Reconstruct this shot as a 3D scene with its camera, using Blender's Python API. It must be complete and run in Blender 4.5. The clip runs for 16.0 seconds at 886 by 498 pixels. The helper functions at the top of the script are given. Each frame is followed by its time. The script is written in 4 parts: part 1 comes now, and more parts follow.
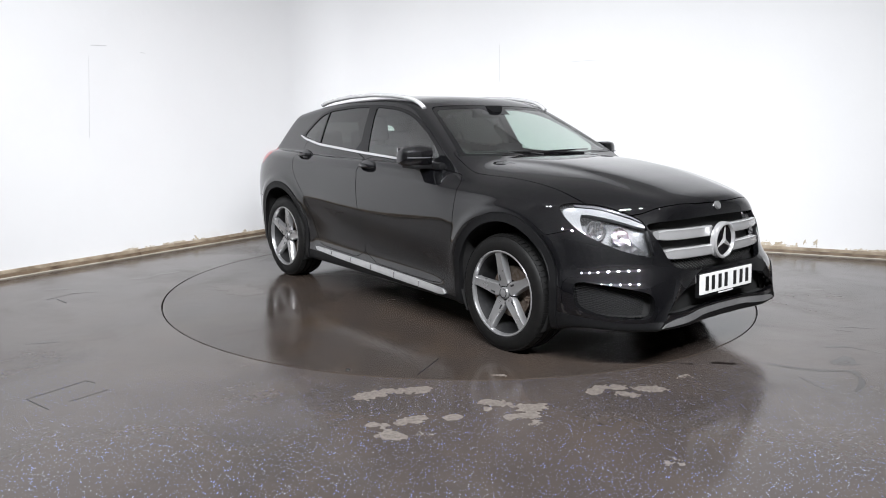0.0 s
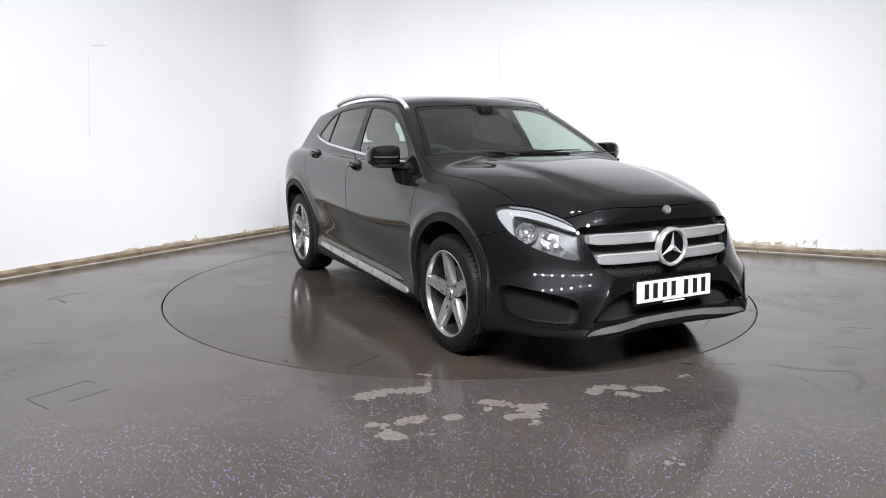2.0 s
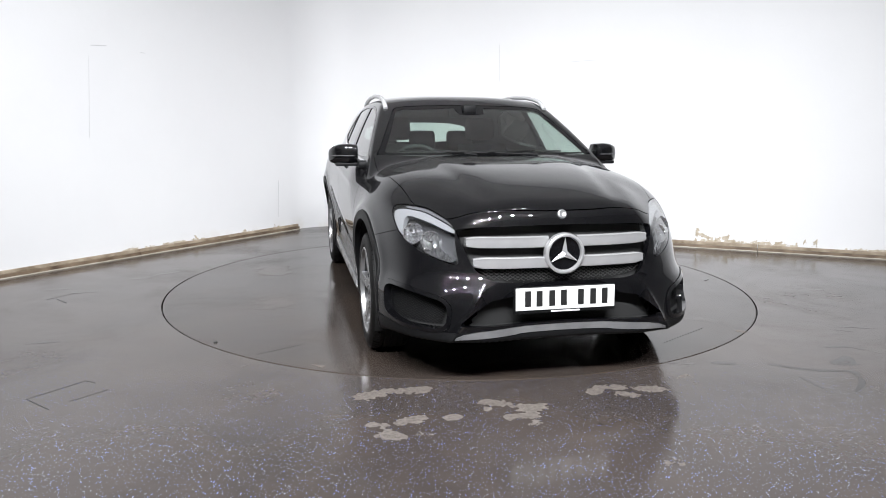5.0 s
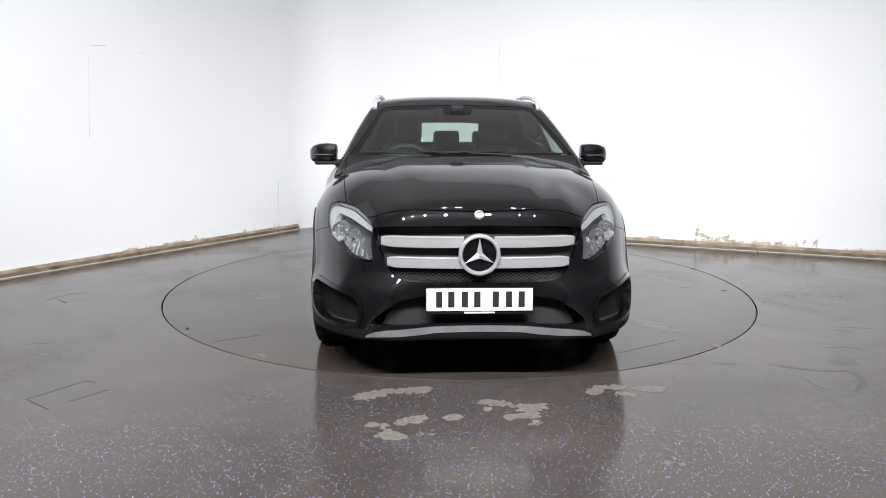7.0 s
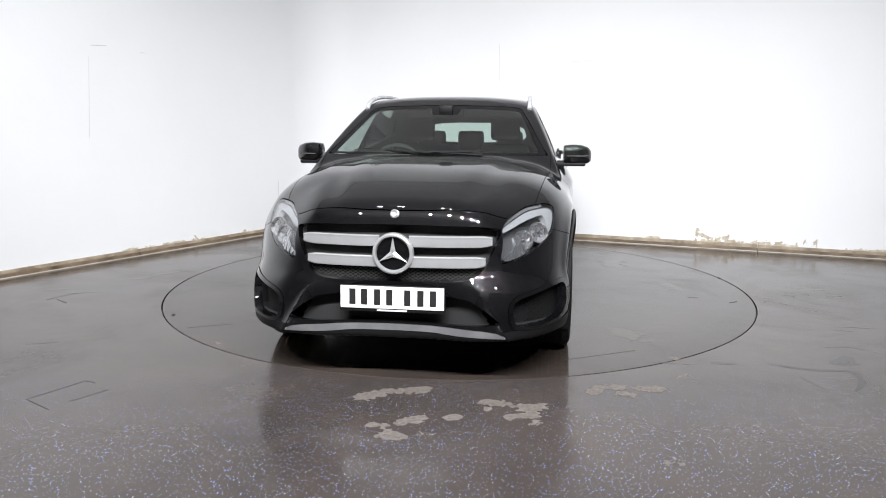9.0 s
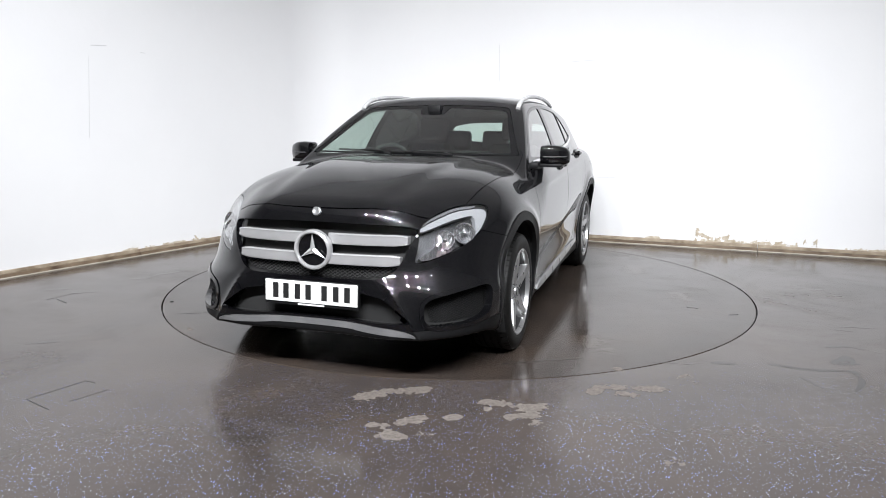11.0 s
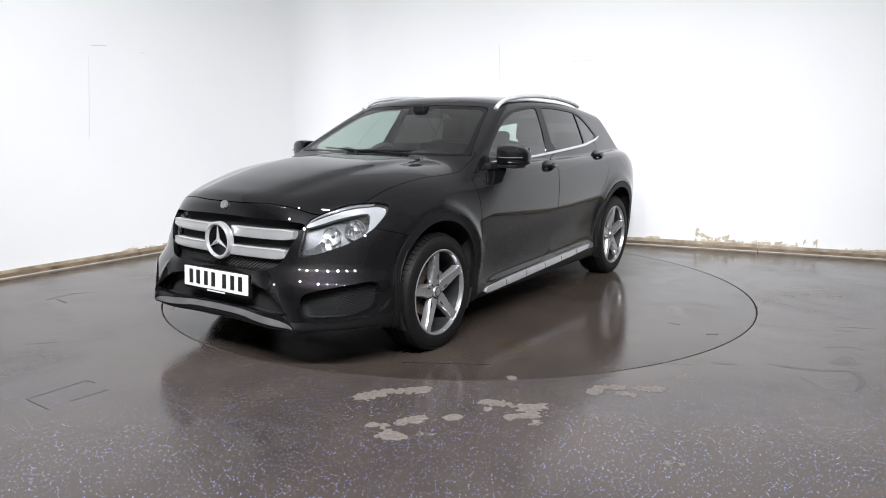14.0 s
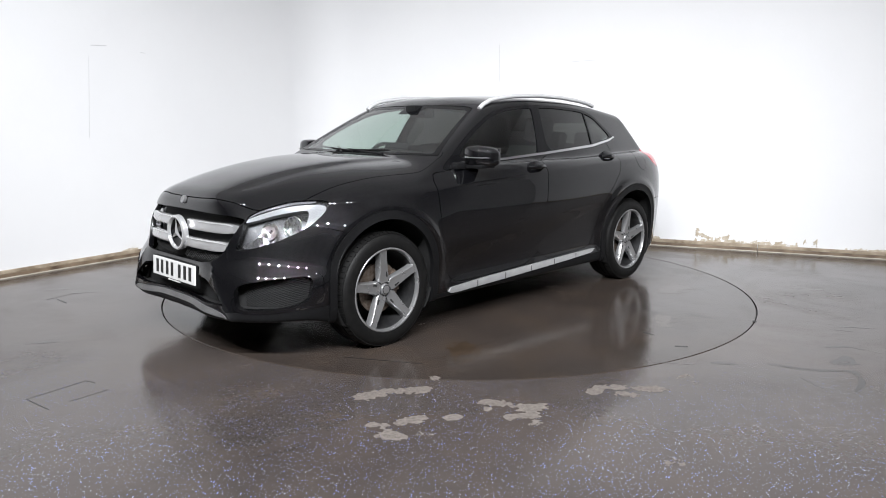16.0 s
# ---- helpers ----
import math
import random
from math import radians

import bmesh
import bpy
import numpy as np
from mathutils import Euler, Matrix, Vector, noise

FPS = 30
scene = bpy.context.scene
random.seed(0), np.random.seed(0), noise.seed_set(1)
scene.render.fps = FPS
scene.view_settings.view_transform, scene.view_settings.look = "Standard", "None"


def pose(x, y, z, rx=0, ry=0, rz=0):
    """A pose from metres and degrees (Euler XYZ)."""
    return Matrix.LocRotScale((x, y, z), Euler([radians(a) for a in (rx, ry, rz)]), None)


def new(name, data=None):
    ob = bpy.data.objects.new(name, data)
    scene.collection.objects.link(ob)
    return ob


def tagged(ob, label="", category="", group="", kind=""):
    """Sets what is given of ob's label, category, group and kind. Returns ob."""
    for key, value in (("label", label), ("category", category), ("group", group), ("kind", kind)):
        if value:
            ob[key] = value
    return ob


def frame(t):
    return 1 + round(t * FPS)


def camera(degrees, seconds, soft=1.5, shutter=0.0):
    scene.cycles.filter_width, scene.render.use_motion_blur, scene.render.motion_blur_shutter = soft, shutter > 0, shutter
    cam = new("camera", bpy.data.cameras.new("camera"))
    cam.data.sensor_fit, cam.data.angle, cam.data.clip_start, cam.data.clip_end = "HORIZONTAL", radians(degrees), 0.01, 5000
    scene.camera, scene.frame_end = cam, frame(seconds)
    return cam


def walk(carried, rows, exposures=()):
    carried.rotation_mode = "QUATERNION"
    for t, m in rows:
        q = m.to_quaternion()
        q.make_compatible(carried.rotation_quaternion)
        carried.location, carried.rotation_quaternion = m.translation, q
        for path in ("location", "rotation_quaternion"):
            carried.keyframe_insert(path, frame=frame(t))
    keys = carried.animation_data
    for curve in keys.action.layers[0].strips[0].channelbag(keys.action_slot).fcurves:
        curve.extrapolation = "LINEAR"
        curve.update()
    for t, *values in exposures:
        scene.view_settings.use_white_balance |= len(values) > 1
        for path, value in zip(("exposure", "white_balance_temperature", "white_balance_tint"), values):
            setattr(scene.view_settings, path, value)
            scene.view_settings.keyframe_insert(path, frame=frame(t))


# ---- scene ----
cam = camera(61.95, 16.0, soft=0.95)
EYE = pose(0, -5.878, 1.318, 80.093, 0, 1.142) @ pose(0, 0, 0, 0, 0, 0.22)
walk(cam, [(0.0, EYE), (16.0, EYE)], exposures=[(0.0, 0.0), (16.0, 0.0)])

# ---- world and lamps ----
world = bpy.data.worlds.new("world")
scene.world = world
world.use_nodes = True
world.node_tree.nodes["Background"].inputs[0].default_value = (0.8, 0.86, 1.0, 1)
world.node_tree.nodes["Background"].inputs[1].default_value = 0.02

CEIL = 3.9
# two rows of seven: single heads that wash the walls, twin heads over the turntable
for lamp_y, lean, watts, spread, fan, gap, heads in ((-5.6, 47, 46.0, 92, 2, 0.85, (0.0,)), (-2.6, 52, 9.0, 100, 3, 1.05, (-0.13, 0.13))):
    for i in range(7):
        lx = gap * (i - 3)
        for off in heads:
            lamp = bpy.data.lights.new("ceiling_spot", "AREA")
            lamp.shape, lamp.size, lamp.energy, lamp.color = "DISK", 0.11, watts, (0.965, 0.985, 1.02)
            lamp.spread = radians(spread)
            new("ceiling_spot", lamp).matrix_world = pose(lx + off, lamp_y, CEIL - 0.05, lean, 0, -lx * fan)


# ---- materials ----
def rgb(c):
    return (*c, 1) if len(c) == 3 else c


class Mat:
    """A node material with short calls for its nodes."""

    def __init__(self, name, color=(0.5, 0.5, 0.5), rough=0.5, metal=0.0, **more):
        self.m = bpy.data.materials.new(name)
        self.m.use_nodes = True
        self.n, self.l = self.m.node_tree.nodes, self.m.node_tree.links
        self.b = self.n["Principled BSDF"]
        self.set("Base Color", rgb(color))
        self.set("Roughness", rough)
        self.set("Metallic", metal)
        for k, v in more.items():
            self.set(k.replace("_", " "), v)

    def set(self, key, v):
        if isinstance(v, bpy.types.NodeSocket):
            self.l.new(v, self.b.inputs[key])
        else:
            self.b.inputs[key].default_value = v

    def node(self, kind, ins=None, data_type="", blend_type="", operation=""):
        nd = self.n.new(kind)
        if data_type:
            nd.data_type = data_type
        if blend_type:
            nd.blend_type = blend_type
        if operation:
            nd.operation = operation
        for k, v in (ins or {}).items():
            if isinstance(v, bpy.types.NodeSocket):
                self.l.new(v, nd.inputs[k])
            else:
                nd.inputs[k].default_value = v
        return nd

    def coords(self, which="Object"):
        return self.node("ShaderNodeTexCoord").outputs[which]

    def noise(self, scale, detail=4.0, rough=0.55, vec=None, dist=0.0):
        nd = self.node("ShaderNodeTexNoise", {"Scale": scale, "Detail": detail, "Roughness": rough, "Distortion": dist})
        self.l.new(vec if vec else self.coords(), nd.inputs["Vector"])
        return nd.outputs["Fac"]

    def ramp(self, fac, stops):
        nd = self.node("ShaderNodeValToRGB", {"Fac": fac})
        el = nd.color_ramp.elements
        while len(el) < len(stops):
            el.new(0.5)
        for e, (p, c) in zip(el, stops):
            e.position = p
            e.color = rgb(c) if not isinstance(c, (int, float)) else (c, c, c, 1)
        return nd.outputs["Color"]

    def mix(self, fac, a, b, mode="MIX"):
        nd = self.node("ShaderNodeMix", data_type="RGBA", blend_type=mode)
        for sock, v in ((nd.inputs[0], fac), (nd.inputs[6], a), (nd.inputs[7], b)):
            if isinstance(v, bpy.types.NodeSocket):
                self.l.new(v, sock)
            else:
                sock.default_value = v if isinstance(v, (int, float)) else rgb(v)
        return nd.outputs[2]

    def math(self, op, a, b=0.0):
        nd = self.node("ShaderNodeMath", operation=op)
        for sock, v in zip(nd.inputs, (a, b)):
            if isinstance(v, bpy.types.NodeSocket):
                self.l.new(v, sock)
            else:
                sock.default_value = v
        return nd.outputs[0]

    def bump(self, height, strength=0.3, dist=0.01):
        nd = self.node("ShaderNodeBump", {"Height": height, "Strength": strength, "Distance": dist})
        self.set("Normal", nd.outputs[0])


def make_wall_mat():
    w = Mat("white_painted_wall", rough=0.6)
    big, fine = w.noise(0.55, 3), w.noise(9, 5)
    c = w.ramp(big, [(0.3, (0.745, 0.745, 0.755)), (0.7, (0.785, 0.785, 0.79))])
    c = w.mix(w.math("MULTIPLY", fine, 0.06), c, (0.6, 0.58, 0.55))
    # damp and flaking paint low on the wall, by its own shape
    sep = w.node("ShaderNodeSeparateXYZ", {"Vector": w.coords()})
    low = w.ramp(sep.outputs["Z"], [(0.0, 1.0), (0.17, 0.0)])
    blot = w.ramp(w.noise(3.2, 6, 0.65), [(0.5, 0.0), (0.68, 1.0)])
    c = w.mix(w.math("MULTIPLY", w.math("MULTIPLY", low, blot), 0.35), c, (0.52, 0.45, 0.34))
    w.set("Base Color", c)
    w.bump(w.noise(14, 6), 0.12, 0.01)
    return w.m


def make_floor_mat(name, disc=False):
    """Wet dark resin floor with coloured flakes; on the turntable the flakes are worn off under brown dirt."""
    w = Mat(name, rough=0.2)
    v = w.coords()
    big, mid, fine = w.noise(0.7, 5, 0.6), w.noise(3.0, 6, 0.6), w.noise(42, 4, 0.6)
    base = w.ramp(big, [(0.3, (0.023, 0.018, 0.0155)), (0.7, (0.046, 0.036, 0.030))] if disc else [(0.3, (0.044, 0.0365, 0.033)), (0.7, (0.074, 0.061, 0.055))])
    base = w.mix(w.ramp(mid, [(0.45, 0.0), (0.75, 0.6)]), base, (0.056, 0.039, 0.027) if disc else (0.082, 0.064, 0.052))
    base = w.mix(w.math("MULTIPLY", fine, 0.35), base, (0.030, 0.027, 0.0265))
    if not disc:
        # flakes lie thick towards -Y and fade out, with a ragged edge, towards the turntable
        sep = w.node("ShaderNodeSeparateXYZ", {"Vector": v})
        mr = w.node("ShaderNodeMapRange", {"Value": w.math("ADD", w.math("MULTIPLY", sep.outputs["Y"], -1.0), w.math("MULTIPLY", w.noise(1.3, 4), 0.9)), "From Min": 2.35, "From Max": 3.15, "To Min": 0.0, "To Max": 1.0})
        flake_cover = mr.outputs[0]
        for scale, cut, tint in ((72.0, 0.15, (0.24, 0.30, 0.74)), (58.0, 0.105, (0.58, 0.61, 0.74)), (100.0, 0.18, (0.17, 0.18, 0.28))):
            vo = w.node("ShaderNodeTexVoronoi", {"Vector": v, "Scale": scale, "Randomness": 1.0})
            dot = w.ramp(vo.outputs["Distance"], [(cut, 1.0), (cut + 0.02, 0.0)])
            pick = w.node("ShaderNodeSeparateColor", {"Color": vo.outputs["Color"]}).outputs[0]
            some = w.ramp(pick, [(0.50, 0.0), (0.52, 1.0)])
            base = w.mix(w.math("MULTIPLY", w.math("MULTIPLY", dot, some), flake_cover), base, tint)
    w.set("Base Color", base)
    wet = w.ramp(w.noise(1.1, 8, 0.66, dist=0.5), [(0.36, 0.07), (0.5, 0.13), (0.66, 0.25)])
    r = w.math("ADD", wet, w.math("MULTIPLY", fine, 0.06))
    w.set("Roughness", r)
    w.set("IOR", 1.40)
    hgt = w.math("ADD", w.math("MULTIPLY", w.noise(5, 3), 1.0), w.math("MULTIPLY", w.noise(120, 2), 0.04))
    w.bump(hgt, 0.05, 0.02)
    return w.m


WALL = make_wall_mat()
FLOOR = make_floor_mat("wet_flake_resin_floor")
DISC = make_floor_mat("wet_dirty_turntable", True)


def noisy(name, dark, light, scale, rough, metal=0.0, bump=0.0, **more):
    w = Mat(name, rough=rough, metal=metal, **more)
    w.set("Base Color", w.ramp(w.noise(scale, 6), [(0.3, dark), (0.7, light)]))
    vary = 0.04 if metal > 0.2 else 0.2
    w.set("Roughness", w.math("ADD", w.math("MULTIPLY", w.noise(min(scale * 2.3, 20) if metal > 0.2 else scale * 2.3, 2), vary), max(rough - vary / 2, 0.0)))
    if bump:
        w.bump(w.noise(scale * 4, 4), bump, 0.004)
    return w.m


def make_paint():
    w = Mat("black_car_paint", (0.0015, 0.0015, 0.0018), 0.25, 0.0, Coat_Weight=1.0, Coat_Roughness=0.012, Coat_IOR=1.72)
    w.set("Roughness", 0.45)
    w.set("Specular IOR Level", 0.05)
    vo = w.node("ShaderNodeTexVoronoi", {"Vector": w.coords(), "Scale": 1500.0})
    w.set("Base Color", w.mix(w.ramp(vo.outputs["Distance"], [(0.0, 0.2), (0.3, 0.0)]), (0.0018, 0.0018, 0.0023), (0.011, 0.0108, 0.015)))
    return w.m


PAINT = make_paint()
GLOSS = Mat("gloss_black_trim", (0.004, 0.004, 0.0045), 0.06, IOR=1.38).m
PLASTIC = noisy("textured_black_plastic", (0.004, 0.004, 0.0043), (0.0065, 0.0065, 0.007), 60, 0.5, bump=0.04, IOR=1.25)
DARK = Mat("matt_black_cavity", (0.004, 0.004, 0.004), 0.9).m
RUBBER = noisy("tyre_rubber", (0.004, 0.004, 0.004), (0.007, 0.0068, 0.0066), 30, 0.55, bump=0.06, IOR=1.25)
SILVER = noisy("satin_silver_plastic", (0.30, 0.30, 0.305), (0.36, 0.36, 0.36), 12, 0.34, 0.4)
CHROME = Mat("bright_chrome", (0.80, 0.80, 0.81), 0.09, 1.0).m
ALLOY = noisy("machined_alloy", (0.31, 0.31, 0.315), (0.36, 0.36, 0.36), 12, 0.28, 0.75)
ALLOY_DARK = noisy("dark_and_shaded_alloy", (0.03, 0.03, 0.032), (0.05, 0.05, 0.05), 30, 0.4, 0.6)
STEEL = noisy("brake_steel", (0.10, 0.07, 0.05), (0.24, 0.20, 0.17), 45, 0.5, 0.7)
PLATE = noisy("white_reflective_plate", (0.56, 0.56, 0.55), (0.62, 0.62, 0.61), 20, 0.35)
INK = Mat("black_plate_ink", (0.006, 0.006, 0.006), 0.5).m
WHITE_INK = Mat("white_print", (0.6, 0.6, 0.6), 0.5).m
CLOTH = noisy("black_seat_cloth", (0.022, 0.021, 0.020), (0.036, 0.034, 0.032), 25, 0.85, bump=0.1)
DASH = noisy("soft_black_dashboard", (0.020, 0.020, 0.020), (0.034, 0.034, 0.034), 120, 0.6, bump=0.15)
RED = Mat("red_lamp_lens", (0.55, 0.015, 0.03), 0.12, Coat_Weight=0.5).m
RIM_WOOD = noisy("dirty_timber_skirting", (0.075, 0.048, 0.030), (0.24, 0.18, 0.125), 6, 0.5, bump=0.3)
LEDGE = noisy("worn_pale_timber", (0.17, 0.125, 0.08), (0.44, 0.37, 0.28), 8, 0.6, bump=0.3)
BEAD = noisy("cream_floor_bead", (0.32, 0.28, 0.22), (0.55, 0.51, 0.44), 9, 0.5)
FLAKE = noisy("flaking_plaster", (0.32, 0.26, 0.18), (0.62, 0.56, 0.47), 26, 0.9, bump=0.5)
SCREED = noisy("bare_worn_screed", (0.068, 0.058, 0.051), (0.185, 0.162, 0.145), 55, 0.55, bump=0.5)
SEAM = Mat("dark_wet_joint", (0.006, 0.006, 0.006), 0.35).m
PENCIL = Mat("faint_wall_scratch", (0.50, 0.50, 0.50), 0.8).m


def make_glass(name, tint, mixin):
    """A thin pane: it lets light straight through with a tint and mirrors by its own gloss."""
    w = Mat(name)
    tr = w.node("ShaderNodeBsdfTransparent", {"Color": rgb(tint)})
    gl = w.node("ShaderNodeBsdfGlossy", {"Color": (1, 1, 1, 1), "Roughness": 0.015})
    lw = w.node("ShaderNodeLayerWeight", {"Blend": 0.5})
    fr = w.math("ADD", w.math("MULTIPLY", w.math("POWER", lw.outputs["Facing"], 3.6), 1.0 - mixin), mixin)
    mx = w.node("ShaderNodeMixShader", {0: fr, 1: tr.outputs[0], 2: gl.outputs[0]})
    w.l.new(mx.outputs[0], w.n["Material Output"].inputs["Surface"])
    return w.m


GLASS = make_glass("green_tinted_glass", (0.70, 0.80, 0.75), 0.10)
PRIVACY = make_glass("dark_privacy_glass", (0.05, 0.049, 0.047), 0.06)
LENS = make_glass("clear_lamp_lens", (0.93, 0.94, 0.95), 0.035)


# ---- mesh helpers ----
def mesh_ob(name, verts, faces, mat, parent=None, smooth=True, normals=None):
    me = bpy.data.meshes.new(name)
    me.from_pydata([tuple(map(float, v)) for v in verts], [], [tuple(map(int, f)) for f in faces])
    me.materials.append(mat)
    if smooth:
        me.polygons.foreach_set("use_smooth", [True] * len(me.polygons))
    if normals is not None:
        me.normals_split_custom_set_from_vertices([tuple(map(float, n)) for n in normals])
    ob = new(name, me)
    if parent:
        ob.parent = parent
    return ob


def part(name, bm, mat, parent=None, label="", smooth=False):
    me = bpy.data.meshes.new(name)
    bm.normal_update()
    bm.to_mesh(me)
    bm.free()
    me.materials.append(mat)
    if smooth:
        me.polygons.foreach_set("use_smooth", [True] * len(me.polygons))
        me.set_sharp_from_angle(angle=radians(38))
    ob = new(name, me)
    if parent:
        ob.parent = parent
    return tagged(ob, label)


def bm_box(x0, y0, z0, x1, y1, z1, bevel=0.0, m=None, seg=2):
    bm = bmesh.new()
    bmesh.ops.create_cube(bm, size=1)
    bmesh.ops.transform(bm, matrix=Matrix.Translation(((x0 + x1) / 2, (y0 + y1) / 2, (z0 + z1) / 2)) @ Matrix.Diagonal((x1 - x0, y1 - y0, z1 - z0, 1)), verts=bm.verts)
    if bevel:
        bmesh.ops.bevel(bm, geom=bm.edges[:], offset=bevel, segments=seg, affect="EDGES", profile=0.6)
    if m is not None:
        bmesh.ops.transform(bm, matrix=m, verts=bm.verts)
    return bm


def bm_prism(poly, axis, a, b, bevel=0.0):
    """A flat outline pushed from a to b along x, y or z."""
    bm = bmesh.new()
    put = {"x": lambda p, d: (d, p[0], p[1]), "y": lambda p, d: (p[0], d, p[1]), "z": lambda p, d: (p[0], p[1], d)}[axis]
    lo = [bm.verts.new(put(p, a)) for p in poly]
    hi = [bm.verts.new(put(p, b)) for p in poly]
    n = len(poly)
    bm.faces.new(lo)
    bm.faces.new(hi)
    for i in range(n):
        bm.faces.new((lo[i], lo[(i + 1) % n], hi[(i + 1) % n], hi[i]))
    bmesh.ops.recalc_face_normals(bm, faces=bm.faces[:])
    if bevel:
        bmesh.ops.bevel(bm, geom=bm.edges[:], offset=bevel, segments=2, affect="EDGES")
    return bm


def bm_lathe(profile, seg=48, axis="y"):
    """Turn (radius, along) pairs about an axis."""
    bm = bmesh.new()
    rings = []
    for r, h in profile:
        ring = []
        for i in range(seg):
            a = 2 * math.pi * i / seg
            c, s = r * math.cos(a), r * math.sin(a)
            ring.append(bm.verts.new({"y": (c, h, s), "x": (h, c, s), "z": (c, s, h)}[axis]))
        rings.append(ring)
    for p, q in zip(rings, rings[1:]):
        for i in range(seg):
            j = (i + 1) % seg
            bm.faces.new((p[i], p[j], q[j], q[i]))
    bmesh.ops.remove_doubles(bm, verts=bm.verts, dist=1e-5)
    bmesh.ops.recalc_face_normals(bm, faces=bm.faces[:])
    return bm


def bm_tube(points, radius, seg=10, flat=1.0):
    """A round bar along points; flat squeezes it in z."""
    bm = bmesh.new()
    pts = [Vector(p) for p in points]
    rings = []
    for i, p in enumerate(pts):
        d = (pts[min(i + 1, len(pts) - 1)] - pts[max(i - 1, 0)]).normalized()
        side = d.cross(Vector((0, 0, 1)))
        side = side.normalized() if side.length > 1e-3 else Vector((1, 0, 0))
        up = side.cross(d).normalized()
        r = radius[i] if isinstance(radius, (list, tuple)) else radius
        rings.append([bm.verts.new(p + side * r * math.cos(2 * math.pi * k / seg) + up * r * flat * math.sin(2 * math.pi * k / seg)) for k in range(seg)])
    for p, q in zip(rings, rings[1:]):
        for k in range(seg):
            bm.faces.new((p[k], p[(k + 1) % seg], q[(k + 1) % seg], q[k]))
    bm.faces.new(rings[0])
    bm.faces.new(rings[-1])
    bmesh.ops.recalc_face_normals(bm, faces=bm.faces[:])
    return bm


def joined(*bms):
    out = bmesh.new()
    for b in bms:
        me = bpy.data.meshes.new("tmp")
        b.to_mesh(me)
        b.free()
        out.from_mesh(me)
        bpy.data.meshes.remove(me)
    return out


def mirrored(bm):
    bmesh.ops.transform(bm, matrix=Matrix.Diagonal((1, -1, 1, 1)), verts=bm.verts)
    bmesh.ops.reverse_faces(bm, faces=bm.faces[:])
    return bm


# ---- the room ----
TABLE_R = 2.255


def build_room():
    # floor with a round hole for the turntable
    bm = bmesh.new()
    seg = 128
    inner = [bm.verts.new(((TABLE_R + 0.004) * math.cos(2 * math.pi * i / seg), (TABLE_R + 0.004) * math.sin(2 * math.pi * i / seg), 0)) for i in range(seg)]
    outer = [bm.verts.new((14 * math.cos(2 * math.pi * i / seg), 14 * math.sin(2 * math.pi * i / seg), 0)) for i in range(seg)]
    deep = [bm.verts.new((v.co.x, v.co.y, -0.06)) for v in inner]
    for i in range(seg):
        j = (i + 1) % seg
        bm.faces.new((inner[i], outer[i], outer[j], inner[j]))
        bm.faces.new((deep[i], inner[i], inner[j], deep[j]))
    tagged(part("floor", bm, FLOOR), "dark wet resin floor with blue and white flakes", "floor", kind="structure")
    bm = bmesh.new()
    bmesh.ops.create_circle(bm, cap_ends=True, segments=64, radius=TABLE_R + 0.05, matrix=Matrix.Translation((0, 0, -0.055)))
    tagged(part("turntable_pit", bm, SEAM), "dark pit below the turntable", "floor", kind="structure")
    # walls: one bent sheet with a rounded corner, 0.12 m thick
    corner = Vector((-1.69, 3.45))
    da, db = Vector((-1.93, -3.08)).normalized(), Vector((2.26, -0.84)).normalized()
    fil = 0.55
    ang = math.acos(max(-1, min(1, da.dot(db))))
    rad = fil * math.tan(ang / 2)
    mid = corner + (da + db).normalized() * math.hypot(fil, rad)
    a0, b0 = corner + da * fil, corner + db * fil
    va, vb = a0 - mid, b0 - mid
    t0, t1 = math.atan2(va.y, va.x), math.atan2(vb.y, vb.x)
    if t1 - t0 > math.pi:
        t1 -= 2 * math.pi
    if t1 - t0 < -math.pi:
        t1 += 2 * math.pi
    arc = [mid + Vector((math.cos(t0 + (t1 - t0) * k / 14), math.sin(t0 + (t1 - t0) * k / 14))) * rad for k in range(15)]

    def wall(name, pts, label, mat):
        # inner face, outer face 0.12 m behind it, and the rim between them
        bm = bmesh.new()
        out = []
        for i, p in enumerate(pts):
            d = (pts[min(i + 1, len(pts) - 1)] - pts[max(i - 1, 0)]).normalized()
            n = Vector((-d.y, d.x))
            if n.dot(p - Vector((0, -2.5))) < 0:
                n = -n
            out.append(p + n * 0.12)
        line = [[bm.verts.new((p.x, p.y, h)) for p in row] for row, h in ((pts, 0), (pts, CEIL), (out, CEIL), (out, 0))]
        for p, q in zip(line, line[1:] + line[:1]):
            for i in range(len(pts) - 1):
                bm.faces.new((p[i], p[i + 1], q[i + 1], q[i]))
        for k in (0, -1):
            bm.faces.new([row[k] for row in line])
        bmesh.ops.recalc_face_normals(bm, faces=bm.faces[:])
        ob = part(name, bm, mat, None, smooth=True)
        return tagged(ob, label, "wall", kind="structure")

    far_a, far_b = corner + da * 9.5, corner + db * 9.0
    back_a, back_b = Vector((-5.0, -8.6)), Vector((6.2, -8.6))
    wall("wall_main", [far_a, *arc, far_b], "white painted studio wall with a rounded corner and damp stains", WALL)
    wall("wall_side", [far_b, back_b], "unseen grey wall added to close the room", BACK)
    wall("wall_back", [back_b, back_a], "unseen grey wall added to close the room", BACK)
    wall("wall_other", [back_a, far_a], "unseen grey wall added to close the room", BACK)
    bm = bm_box(-9, -10, CEIL, 9, 5, CEIL + 0.1)
